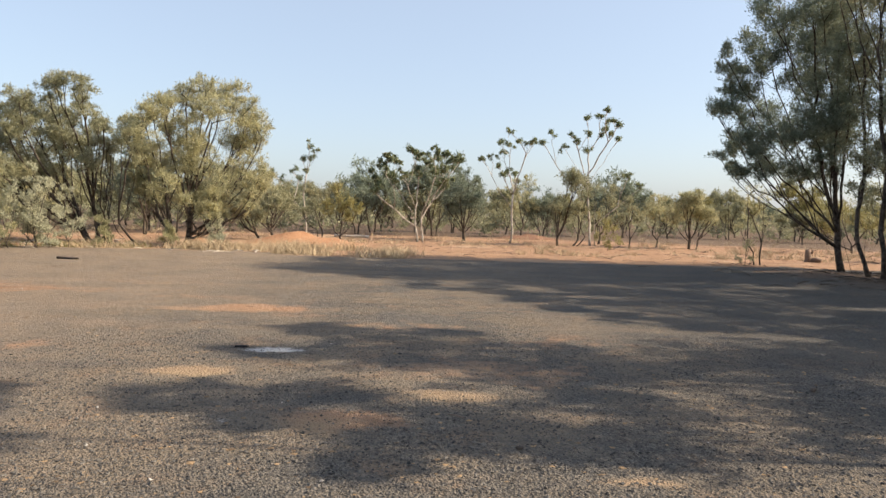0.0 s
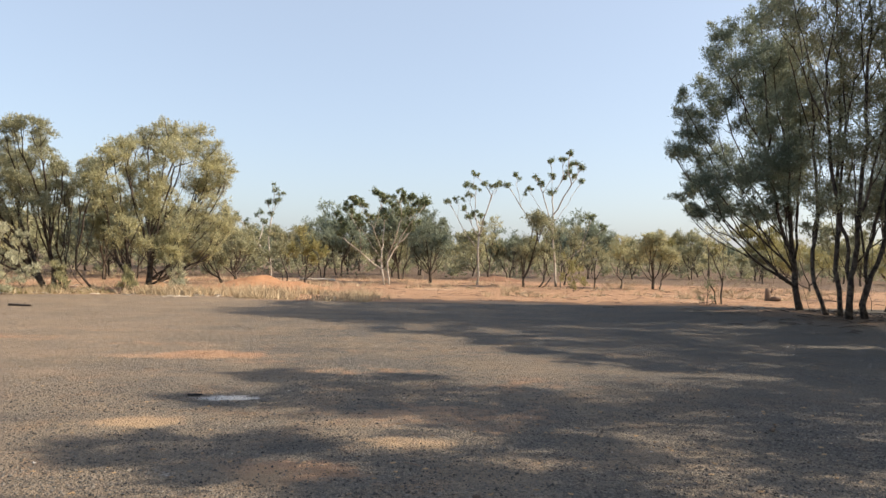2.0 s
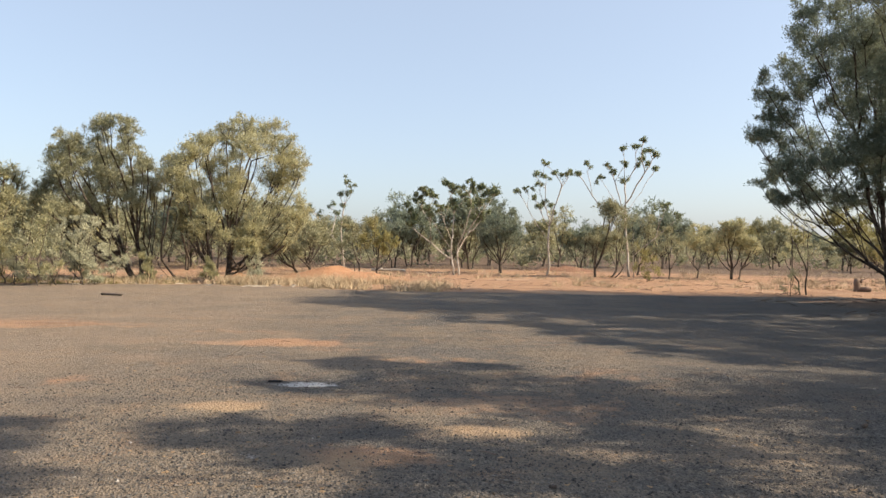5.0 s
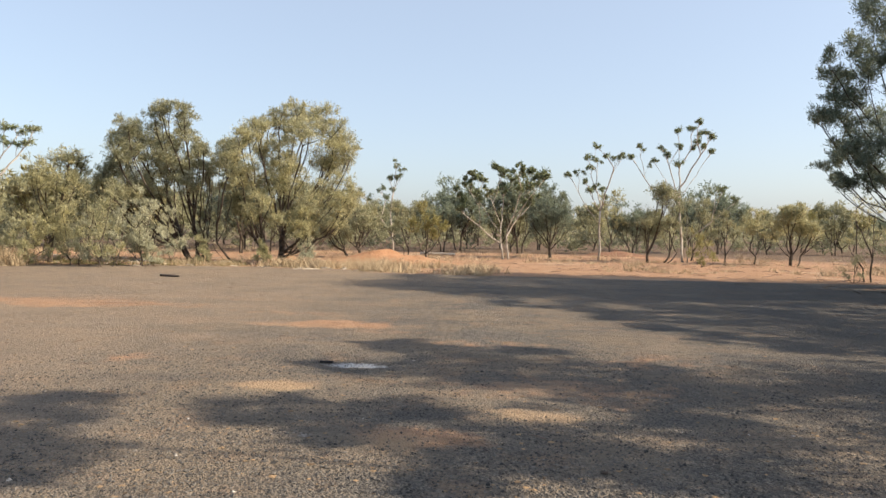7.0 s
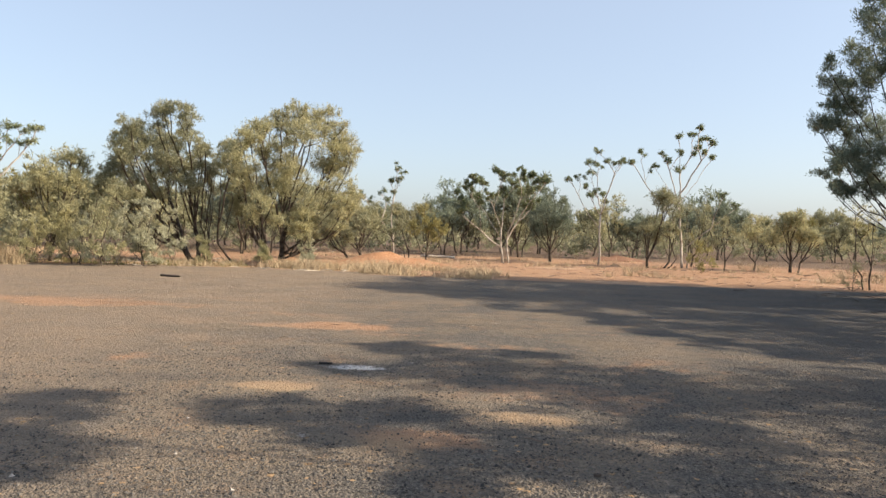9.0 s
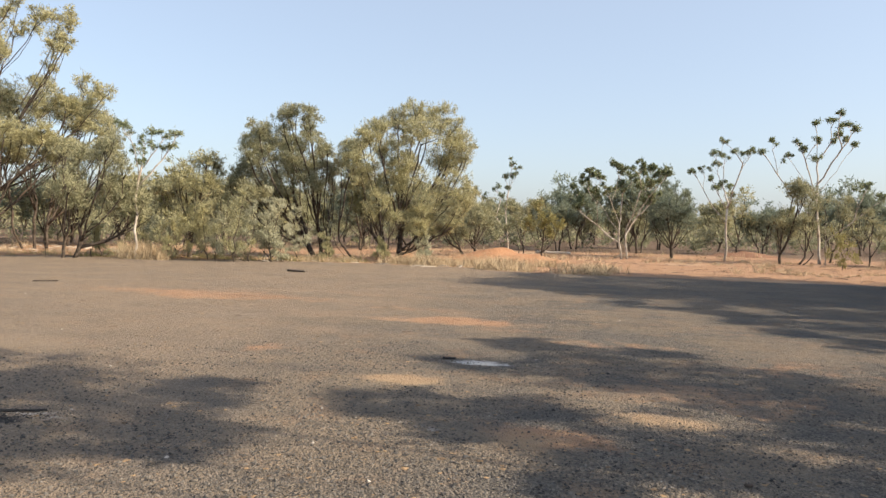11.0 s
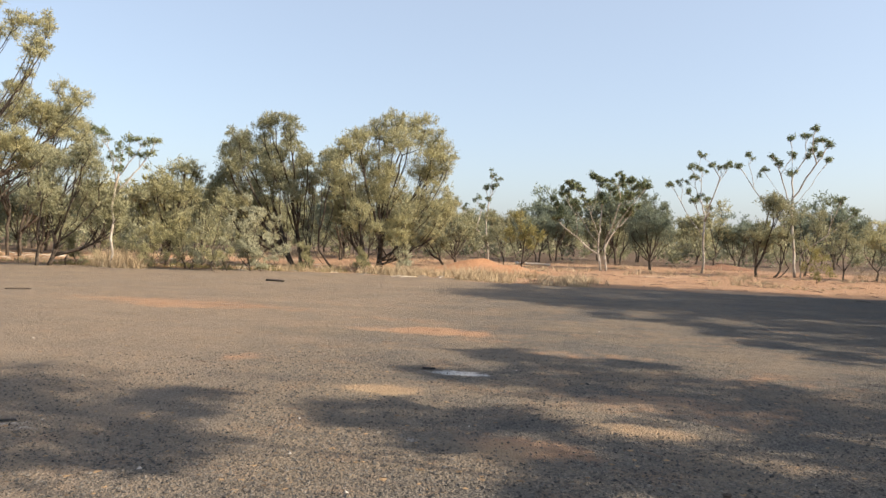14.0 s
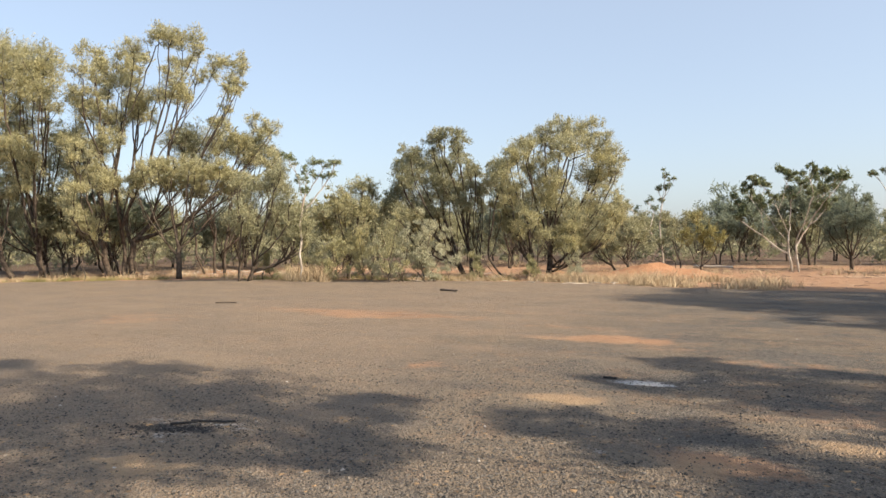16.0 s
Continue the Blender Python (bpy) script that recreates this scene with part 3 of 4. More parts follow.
plant('mulga', 'grey leafy tree thicket with bare lower stems', -22.05, 21.95, 45.1, [(0, 0), (0.4, 0.1), (-0.6, 0.2)],
      [(1.03, 4.28, 0.76), (1.87, 4.79, 0.61), (0.43, 3.3, 0.86), (1.62, 3.31, 0.96), (2.58, 2.77, 0.81), (0.89, 2.13, 0.81), (2.08, 1.88, 0.71), (-0.23, 2.57, 0.66), (-0.02, 4.07, 0.51), (2.93, 1.75, 0.56)], trunk=0.08, dens=0.9, mid=1)
plant('mulga', 'grey mulga filling the back of the scrub', -29.31, 27.43, 46.9, [(0, 0), (0.5, 0.2), (-0.5, 0.1)],
      [(-0.79, 7.68, 1.12), (0.67, 7.28, 1.12), (1.86, 6.38, 1.12), (2.78, 7.04, 0.92), (-1.38, 6.59, 1.12), (0.06, 5.4, 1.18), (1.54, 4.49, 1.11), (3.07, 4.83, 0.92), (-2.22, 7.47, 0.99), (3.7, 5.8, 0.72)], trunk=0.07, dens=0.9, mid=1)
plant('mulga', 'tall grey thicket behind the leaning mulga', -36.36, 23.24, 57.4, [(0, 0), (0.5, 0.2), (-0.6, 0.1)],
      [(-0.44, 7.86, 1.28), (0.08, 6.36, 1.27), (-1.26, 5.39, 1.27), (1.16, 5.8, 1.2), (-2.29, 4.76, 1.41), (0.05, 4.22, 1.19), (2.26, 3.64, 1.05), (-1.29, 2.98, 1.05), (-3.79, 3.83, 1.41)], trunk=0.06, dens=0.9, mid=1)
plant('mulga', 'wide umbrella-shaped mulga with a straight dark trunk', -26.38, 22.5, 49.5, [(0, 0)],
      [(-1.51, 4.74, 0.79), (-0.6, 5.08, 0.85), (0.28, 5, 0.85), (1.28, 4.6, 0.79), (-1.85, 4.14, 0.45), (2.19, 4.3, 0.68), (2.97, 4.75, 0.62), (-0.36, 4.3, 0.62), (0.74, 4.06, 0.56), (1.89, 5.1, 0.62), (-1.2, 5.19, 0.51), (0.76, 5.17, 0.57)], trunk=0.16, dens=1.5)
plant('mulga', 'very tall pale mulga with an open branching crown', -30.11, 22.33, 53.4, [(0, 0), (-0.5, 0.2), (0.3, 0.3)],
      [(-1.18, 10.41, 0.81), (0.05, 10.48, 0.88), (0.94, 11.02, 0.63), (1.98, 10.85, 0.88), (3.21, 11.14, 0.69), (3.63, 10.47, 0.63), (4.96, 10.45, 0.82), (5.67, 9.87, 0.47), (2.3, 9.41, 0.93), (0.67, 9.44, 0.93), (-0.58, 9.33, 0.99), (-2.04, 8.66, 0.87), (-1.21, 8.03, 1.05), (0.02, 8, 0.93), (1.22, 8.42, 0.8), (2.75, 8.59, 0.75), (-2.53, 7.02, 0.8), (-1.59, 6.43, 1.11), (-0.37, 6.66, 0.92), (4.61, 8.91, 0.56), (4.88, 7.93, 0.62), (6.66, 8.11, 0.82), (6.06, 6.77, 0.81), (7.3, 7.49, 0.5), (4.98, 6.77, 0.81), (3.54, 6.81, 0.49), (6.93, 5.97, 0.81), (-1.61, 4.92, 0.98), (-2.34, 3.56, 0.79), (-0.63, 5.17, 0.86), (-0.1, 3.98, 0.67), (-1.4, 2.54, 0.73)], trunk=0.15, dens=1.4)
plant('mulga', 'tall leaning mulga with a pale crown and bare lower branches', -34.34, 20.91, 58.7, [(0, 0), (-1.2, 0.1), (-1.7, 0.3)],
      [(-0.66, 11.25, 1.41), (0.5, 10.78, 1.07), (-1.48, 10.04, 1.34), (-0.25, 9.34, 1.46), (-1.22, 8.14, 1.46), (0.37, 8.22, 0.86), (-0.77, 6.73, 1.05), (-1.53, 5.85, 1.05), (-0.3, 5.41, 0.79), (-1.04, 3.99, 0.79), (-2.58, 10.46, 1.51), (-2.72, 8.28, 1.49), (-2.63, 6.12, 1.32)], trunk=0.13, dens=1.3)
plant('shrub', 'low shrub with yellow-green leaves beside a bare trunk', -29.97, 20.23, 56.0, [(0, 0)],
      [(0.02, 2.5, 0.7), (-0.67, 1.99, 0.65), (0.6, 1.98, 0.7), (-0.22, 1.33, 0.59)], trunk=0.03, dens=1.0)
plant('gum', 'tall thin gum with a white trunk and small leafy clumps', -8.09, 41.33, 11.1, [(0, 0)],
      [(0.1, 5.47, 0.31), (-0.32, 4.75, 0.27), (0.52, 5.07, 0.31), (-0.82, 4.07, 0.34), (-0.06, 4, 0.24), (0.19, 4.68, 0.2), (-0.48, 3.57, 0.24), (-1.91, 3.81, 0.31), (-1.49, 3.48, 0.31)], trunk=0.08, dens=1.2)
plant('mulga', 'round olive-yellow tree with a slim dark trunk', -4.8, 32.26, 8.5, [(0, 0)],
      [(0.16, 2.0, 0.64), (-0.5, 1.64, 0.53), (0.7, 1.56, 0.43), (-0.07, 2.52, 0.43), (0.31, 1.34, 0.48)], trunk=0.07, dens=1.5, gold=1)
plant('mulga', 'grey-green tree with leaning dark stems', -8.77, 35.99, 13.7, [(0, 0), (-0.6, 0.2)],
      [(-1.24, 1.91, 0.79), (-2.06, 1.98, 0.73), (-0.05, 2.16, 0.85), (0.59, 2.66, 0.6), (-0.63, 1.33, 0.66), (-1.75, 1.15, 0.6), (0.56, 1.67, 0.54)], trunk=0.08, dens=1.1, mid=1)
plant('mulga', 'small grey-green tree with forked black stems', -6.89, 39.49, 9.9, [(0, 0), (-0.2, 0.1)],
      [(-0.13, 2.38, 0.78), (-0.79, 2.91, 0.52), (-1.09, 1.6, 0.52), (0.35, 2.82, 0.46), (-0.37, 1.82, 0.52)], trunk=0.08, dens=1.1, mid=1)
plant('gum', 'spreading white-barked gum with a rounded leafy crown', -1.08, 37.88, 1.6, [(0, 0), (-0.28, 0.1)],
      [(-2.87, 3.72, 0.43), (-2.26, 4.14, 0.49), (-1.5, 4.45, 0.49), (-1.04, 3.75, 0.46), (-1.8, 3.6, 0.4), (-0.44, 4.75, 0.49), (0.17, 4.33, 0.46), (-0.28, 3.9, 0.4), (0.46, 4.93, 0.4), (0.92, 4.45, 0.49), (0.62, 3.75, 0.4), (1.37, 3.99, 0.4), (1.74, 4.75, 0.28), (1.35, 3.39, 0.34), (0.85, 3.19, 0.31), (-2.71, 2.8, 0.25), (-2.53, 2.98, 0.2), (-1.57, 3.19, 0.24), (-0.72, 5.05, 0.28), (1.84, 4.45, 0.18), (1.13, 5.01, 0.25), (-1.96, 4.55, 0.28), (-2.56, 3.33, 0.21)], trunk=0.11, dens=3.2, lsize=1.2)
plant('mulga', 'dark spreading mulga with low forked branches', 1.31, 41.46, -1.8, [(0, 0)],
      [(-0.04, 2.31, 0.88), (-0.85, 1.61, 0.74), (0.79, 1.99, 0.81), (-0.56, 3.19, 0.68), (0.75, 3.22, 0.68), (0.24, 3.98, 0.41), (-1.2, 2.44, 0.54)], trunk=0.1, dens=1.0, dark=1)
plant('gum', 'tall open gum with white limbs and dark leaf tufts', 3.9, 39.82, -5.6, [(0, 0)],
      [(-0.14, 6.35, 0.3), (-0.72, 5.84, 0.28), (-0.13, 5.58, 0.32), (0.36, 5.83, 0.21), (0.86, 5.73, 0.32), (-1.13, 4.99, 0.28), (-1.73, 4.83, 0.19), (-0.71, 4.47, 0.25), (-0.2, 4.13, 0.25), (0.17, 4.04, 0.18), (-0.53, 3.92, 0.21), (-0.63, 5.36, 0.25), (1.14, 5.85, 0.18)], trunk=0.075, dens=1.5)
plant('gum', 'tall bare-limbed gum with scattered tufts of dark leaves', 8.59, 39.08, -12.4, [(0, 0), (-0.25, 0.1)],
      [(-2.68, 6.39, 0.34), (-3.08, 5.81, 0.14), (-1.78, 5.52, 0.34), (-1.39, 6.1, 0.21), (-1.15, 5.76, 0.18), (-0.6, 6.15, 0.3), (-0.51, 5.49, 0.3), (0.39, 7.64, 0.28), (0.01, 7.37, 0.23), (-0.62, 7.23, 0.16), (0.47, 6.94, 0.21), (0.78, 6.84, 0.18), (1.09, 6.75, 0.21), (0.33, 6.53, 0.18), (0.72, 6.22, 0.18), (1.1, 6.18, 0.21), (0.13, 6.34, 0.16), (1.36, 3.81, 0.32), (1.66, 3.97, 0.21), (2.32, 3.47, 0.25)], trunk=0.085, dens=1.5)
plant('mulga', 'upright olive tree with a dark trunk', 5.42, 48.88, -6.3, [(0, 0)],
      [(-0.1, 3.12, 0.96), (0.51, 3.91, 0.64), (-0.64, 2.13, 0.8), (0.75, 2.44, 0.8), (-0.33, 4.09, 0.48)], trunk=0.08, dens=1.2)
plant('mulga', 'feathery brownish-green tree with several thin trunks', 6.32, 38.05, -9.4, [(0, 0), (0.9, 0.1), (0.8, 0.3)],
      [(0.06, 2.38, 0.82), (0.48, 3.59, 0.63), (1.18, 3.31, 0.76), (-0.19, 1.47, 0.57), (0.8, 1.8, 0.75), (1.5, 2.12, 0.63), (0.72, 4.05, 0.38)], trunk=0.07, dens=1.1, mid=1)
plant('mulga', 'slim grey-green tree behind a leafy bush', 9.35, 41.62, -12.7, [(0, 0)],
      [(0.45, 2.86, 0.77), (0.03, 1.7, 0.7), (0.93, 2.38, 0.63), (-0.33, 3.33, 0.49), (0.74, 3.35, 0.49)], trunk=0.06, dens=1.0, mid=1)
plant('shrub', 'yellow-green feathery bush on the red ground', 8.06, 33.74, -13.4, [(0, 0)],
      [(-0.17, 1.43, 0.51), (0.1, 0.77, 0.57), (-0.4, 0.62, 0.45), (0.48, 0.39, 0.4), (-0.01, 0.24, 0.4)], trunk=0.03, dens=1.1, gold=1)
plant('mulga', 'low spreading mulga with curved dark stems', 13.55, 38.02, -19.6, [(0, 0), (0.35, 0.2)],
      [(-0.01, 2.16, 0.92), (-0.76, 1.68, 0.59), (0.74, 1.95, 0.66), (0.2, 2.79, 0.59), (1.18, 1.55, 0.46), (-0.46, 2.63, 0.46)], trunk=0.08, dens=1.1)
plant('mulga', 'small olive mulga with a crooked stem', 12.1, 39.18, -17.2, [(0, 0)],
      [(-0.1, 2.16, 0.73), (-0.57, 1.67, 0.6), (0.52, 1.94, 0.6), (0.05, 2.81, 0.47)], trunk=0.06, dens=1.1)
plant('mulga', 'small grey tree at the edge of the clearing', 9.89, 36.75, -15.1, [(0, 0)],
      [(-0.01, 1.96, 0.62), (-0.45, 1.5, 0.5), (0.52, 1.66, 0.5), (0.14, 2.56, 0.37)], trunk=0.06, dens=1.0, mid=1)
plant('mulga', 'yellow-green tree seen behind dark trunks', 21.47, 36.21, -30.7, [(0, 0)],
      [(-1.67, 1.91, 0.89), (-0.54, 2.23, 0.96), (0.56, 1.77, 0.89), (-1.11, 1.29, 0.69)], trunk=0.07, dens=1.0, gold=1)
plant('mulga', 'pale green tree across the red clearing', 21.23, 29.2, -36.0, [(0, 0)],
      [(-0.63, 1.75, 0.82), (0.23, 2.26, 0.94), (1.05, 1.76, 0.88), (0.01, 1.26, 0.65)], trunk=0.08, dens=1.0, gold=1)


# trees beside the clearing whose shade falls across the gravel: crown masses as (u, w, z, r)
for label, x, y, crown in (
        ('tall mulga shading the gravel clearing', 6.00, 3.18,
         [(0.25, -0.75, 6.84, 1.2), (-0.32, -0.47, 5.72, 0.3)]),
        ('slim mulga with a high crown at the edge of the gravel', 7.12, 4.40,
         [(-0.02, 0.54, 11.16, 0.42), (0.12, 0.15, 8.98, 1.6), (-0.46, -0.73, 6.64, 0.3), (0.28, -0.12, 6.99, 0.6), (-0.36, -0.04, 4.91, 0.85), (0.48, -0.61, 4.49, 0.22), (-0.1, 0.42, 4.27, 0.6)]),
        ('wide-crowned mulga beside the gravel', 8.84, 5.36,
         [(0.2, -0.7, 7.89, 0.22), (0.3, -0.2, 7.17, 0.42), (0.02, 0.03, 6.7, 0.6), (-0.38, -0.12, 4.67, 0.3), (-0.17, 0.16, 3.3, 0.6)]),
        ('old mulga with an open crown beside the track', 13.84, 6.87,
         [(0.02, 0.43, 6.88, 1.6)]),
        ('dense mulga standing behind the shaded gravel', 10.73, 8.06,
         [(0.9, 0.82, 8.9, 0.3), (-0.87, -0.39, 7.75, 0.42), (-0.31, 0.27, 7.82, 0.6), (-0.61, 0.35, 7.09, 0.3), (0.93, -0.37, 6.31, 1.6)]),
        ('leaning mulga near the shaded bank', 15.73, 8.17,
         [(-0.05, -0.9, 5.68, 1.6)]),
        ('thick mulga at the end of the bank', 12.79, 10.85,
         [(-0.67, 0.85, 7.4, 0.3), (-0.42, -0.36, 6.51, 0.22), (-0.05, -0.33, 6.17, 0.3), (0.53, 0.71, 6.43, 0.6), (1.2, 0.15, 5.86, 0.3), (0.5, -0.05, 4.06, 1.6), (-0.98, 0.49, 3.64, 0.3)]),
        ('dark mulga behind the many-stemmed stand', 17.79, 11.69,
         [(-0.05, -0.85, 4.77, 0.85)]),
        ('low bushy mulga beside the gravel', 14.86, 12.78,
         [(-0.4, 0.37, 8.7, 0.6), (0.6, -0.23, 8.15, 0.6), (0.59, -0.74, 6.05, 1.6), (-0.69, 0.29, 5.06, 1.6), (-0.08, 0.78, 3.71, 0.3)]),
        ('squat leafy mulga beyond the edge of the gravel', 16.58, 14.64,
         [(0.02, -0.53, 10.63, 0.3), (0.56, 0.23, 10.35, 0.85), (0.36, -0.36, 7.88, 1.6), (-0.3, 0.44, 6.63, 0.22), (-0.85, 0.4, 5.88, 0.6), (0.2, -0.51, 4.0, 1.6)]),
        ('spreading mulga beyond the gravel', 21.58, 15.40,
         [(0.03, 0.59, 6.3, 0.6)]),
        ('bushy mulga at the shaded end of the gravel', 17.78, 17.31,
         [(1.34, 0.28, 12.77, 0.3), (-0.44, 0.33, 12.54, 1.6), (1.29, 0.58, 11.19, 1.6), (-0.18, -0.13, 9.8, 1.6), (-1.54, 0.47, 8.78, 0.22), (-0.92, 0.68, 8.51, 0.6), (0.84, -0.72, 7.5, 1.6), (-1.33, 0.63, 6.5, 1.6), (0.21, -0.19, 4.67, 1.6), (0.8, -0.04, 3.05, 0.3)]),
        ('broad mulga behind the shading trees', 22.78, 17.95,
         [(-0.03, -0.64, 5.65, 1.6)])):
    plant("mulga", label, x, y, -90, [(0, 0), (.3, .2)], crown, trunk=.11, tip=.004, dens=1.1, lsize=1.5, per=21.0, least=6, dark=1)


# (x, y, lowest and highest leaves, half width) of the trees that shade the bank and the far end of the gravel
for label, x, y, low, high, wide in (
        ("thick mulga behind the dark stand", 20.6, 20.4, 1.2, 8.6, 1.5),
        ("bushy mulga at the foot of the bank", 20.0, 17.9, 1.0, 7.8, 1.4),
        ("round mulga beside the bank", 18.6, 15.4, 1.0, 6.4, 1.4),
        ("low dense mulga at the shaded end of the gravel", 16.2, 12.6, 0.9, 5.6, 1.3),
        ("broad low mulga on the shaded gravel edge", 14.4, 10.2, 0.9, 4.6, 1.2),
        ("short leafy mulga on the gravel edge", 12.2, 8.0, 0.8, 3.6, 1.1)):
    rnd = random.Random(int(x * 10))
    crown = [(rnd.uniform(-1, 1) * wide, low + (high - low) * (k + 0.5) / 14, rnd.uniform(0.6, 0.85)) for k in range(14)]
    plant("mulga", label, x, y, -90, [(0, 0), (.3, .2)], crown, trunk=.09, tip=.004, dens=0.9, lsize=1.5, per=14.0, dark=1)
# unseen tree added with a sparse crown, to dim the sun on the near gravel
plant("mulga", "unseen slender mulga added to half-shade the near gravel", 9.6, 5.0, -90, [(0, 0)],
      [(0.3 * k - 0.75 + 0.25 * (j % 2), 0.5 * (-1) ** j, 3.5 + 0.42 * j, 0.46) for j in range(6) for k in range(5)], trunk=0.06, tip=.004, dens=0.5, lsize=1.3, per=9.0, dark=1)


# shrubs that close the foot of the scrub along the gravel edge: x, y, height
for label, x, y, high, tone in (
        ("feathery olive shrub under the tall mulgas", -21.6, 23.2, 1.5, 0),
        ("straggly olive shrub beside the straw grass", -20.6, 24.6, 2.1, 0),
        ("pale bushy shrub at the foot of a gum", -18.2, 23.6, 1.7, 0),
        ("upright yellow-green shrub on the gravel edge", -17.2, 24.2, 2.3, 0),
        ("spreading grey-green shrub on the gravel edge", -16.3, 24.0, 1.9, 1),
        ("tall silver-leaved shrub with upright stems", -14.9, 24.2, 2.4, 1),
        ("silver-leaved shrub with several leafy stems", -14.2, 24.7, 2.5, 1),
        ("low brown-green shrub under the mulgas", -12.9, 26.2, 1.2, 0),
        ("small twiggy shrub beside a dirt heap", -10.6, 26.9, 1.0, 0),
        ("small grey shrub in front of a leaning trunk", -9.0, 27.4, 1.5, 1)):
    rnd = random.Random(int(-x * 10))
    lobes = [(rnd.uniform(-.34, .34) * high * (1.15 - f), f * high, high * rnd.uniform(.13, .2) * (1.25 - 0.6 * f)) for f in (.14, .2, .26, .34, .4, .48, .56, .64, .72, .8, .88)]
    plant("shrub", label, x, y, 34, [(-.15, 0), (.1, .1), (.2, -.1)], lobes, trunk=.025, dens=1.9, lsize=.72, silver=tone)


# ---- far woods ----
def far_trees():
    rnd = random.Random(5)
    models = []
    for k in range(7):
        h = (3.6, 4.2, 3.2, 4.8, 3.9, 4.4, 3.0)[k]
        lobes = [(rnd.uniform(-1, 1) * h * 0.30, h * rnd.uniform(0.45, 0.86), h * rnd.uniform(0.16, 0.24)) for _ in range(8)]
        label = ("grey-green mulga tree in the scrub behind the clearing", "hazy olive mulga tree among the scrub", "small spreading tree in the far scrub", "taller olive tree rising from the scrub",
                 "thin-stemmed mulga in the scrub", "leafy tree at the back of the clearing", "low bushy mulga in the scrub")[k]
        models.append(grow("mulga", label, [(0, 0), (.25, .1)] if k % 2 else [(0, 0)], lobes, trunk=.08, dens=0.62, lsize=2.0, per=6.0, gold=k == 5, dark=k == 3, mid=k in (0, 1, 4, 6), sides=3))
        models[-1]["group"] = "scrub trees behind the clearing"
    used = set()
    spots = []
    tries = 0
    while len(spots) < 232 and tries < 9000:
        tries += 1
        az, d = radians(rnd.uniform(-48, 66)), rnd.uniform(40, 118) if rnd.random() < 0.75 else rnd.uniform(40, 62)
        x, y = -math.sin(az) * d, math.cos(az) * d
        if (y < 47 and -12 < x < 40) or (x >= 14 and d < 56) or d < 38:
            continue
        if any((x - a) ** 2 + (y - b) ** 2 < (2.5 if x < 0 else 3.0) ** 2 for a, b in spots):
            continue
        spots.append((x, y))
    for i, (x, y) in enumerate(spots):
        k = rnd.randrange(7)
        s = rnd.uniform(0.78, 1.12) * (1.12 if x < -14 else 1.04)
        m = pose(x, y, 0, 0, 0, rnd.uniform(0, 360))
        ob = models[k] if k not in used else copy_thing(models[k], m)
        used.add(k)
        ob.matrix_basis = m @ Matrix.Diagonal((s, s, s * rnd.uniform(0.9, 1.1), 1))


far_trees()


def far_scrub():
    """A belt of distant scrub that closes the view at the skyline."""
    rng = np.random.default_rng(8)
    n = 1500
    az, d = np.radians(rng.uniform(-75, 95, n)), rng.uniform(105, 190, n)
    top = 3.0 + 1.6 * rng.random(n)
    pts = np.stack([-np.sin(az) * d, np.cos(az) * d, top * (0.35 + 0.5 * rng.random(n))], 1)
    v, f = leaf_mesh(rng, pts, 1.5 + 0.9 * rng.random(n), 60, 0.75, 0.34, 0.0, 0.8)
    v[:, 2] = np.maximum(v[:, 2], 0.02)
    tagged(mesh_object("distant_scrub", v, f, M_LEAF), "belt of distant grey-green scrub on the skyline", "scrub", "", "stuff")


far_scrub()


def understorey():
    """Low shaded scrub between the far trunks."""
    rng = np.random.default_rng(18)
    n = 1300
    az, d = np.radians(rng.uniform(-50, 68, n)), 50 + 70 * rng.random(n) ** 1.2
    pts = np.stack([-np.sin(az) * d, np.cos(az) * d, 0.3 + 1.7 * rng.random(n) ** 1.5], 1)
    keep = ~((pts[:, 0] > 10) & (d < 62))
    v, f = leaf_mesh(rng, pts[keep], (0.7 + 0.7 * rng.random(n))[keep], 77, 0.32, 0.10, 0.0, 0.6)
    v[:, 2] = np.maximum(v[:, 2], 0.02)
    tagged(mesh_object("low_scrub", v, f, M_LEAF_MID), "low dark scrub between the far tree trunks", "scrub", "", "stuff")


understorey()


# ---- mounds, logs, stumps ----
def mound(name, label, x, y, turn, half, deep, high, material, seed, lean=0.0):
    n = 44
    g = np.linspace(-1, 1, n)
    u, w = np.meshgrid(g, g)
    u, w = u.ravel(), w.ravel()
    r = np.sqrt(u * u + w * w)
    body = np.clip(1 - r, 0, 1)
    z = high * (body ** 1.25) * (0.6 + 0.8 * fbm(u * half + 40, w * deep + 9, 1.1, seed)) * (1 + lean * u) + 0.16 * (fbm(u * half, w * deep + 70, 0.5, seed + 3) - 0.5) * np.clip(4 * body, 0, 1)
    i = (np.arange(n - 1)[:, None] * n + np.arange(n - 1)[None, :]).ravel()
    ob = mesh_object(name, np.stack([u * half, w * deep, np.where(r >= 1, -0.12, z - 0.015)], 1), np.stack([i, i + 1, i + n + 1, i + n], 1), material, smooth=True)
    ob.matrix_world = pose(x, y, 0, 0, 0, turn)
    return tagged(ob, label, "mound")


mound("dirt_mound", "orange-red heap of bulldozed earth", -6.25, 31.15, 6, 3.6, 1.6, 0.62, M_EARTH, 11, -0.3)
mound("dirt_mound", "small red earth heap beside the scrub", -9.94, 28.32, 0, 1.4, 1.0, 0.42, M_EARTH, 12)
mound("dirt_mound", "low dark red bank of earth behind the clearing", 5.78, 47.14, -4, 2.6, 1.4, 0.42, M_BANK, 13)


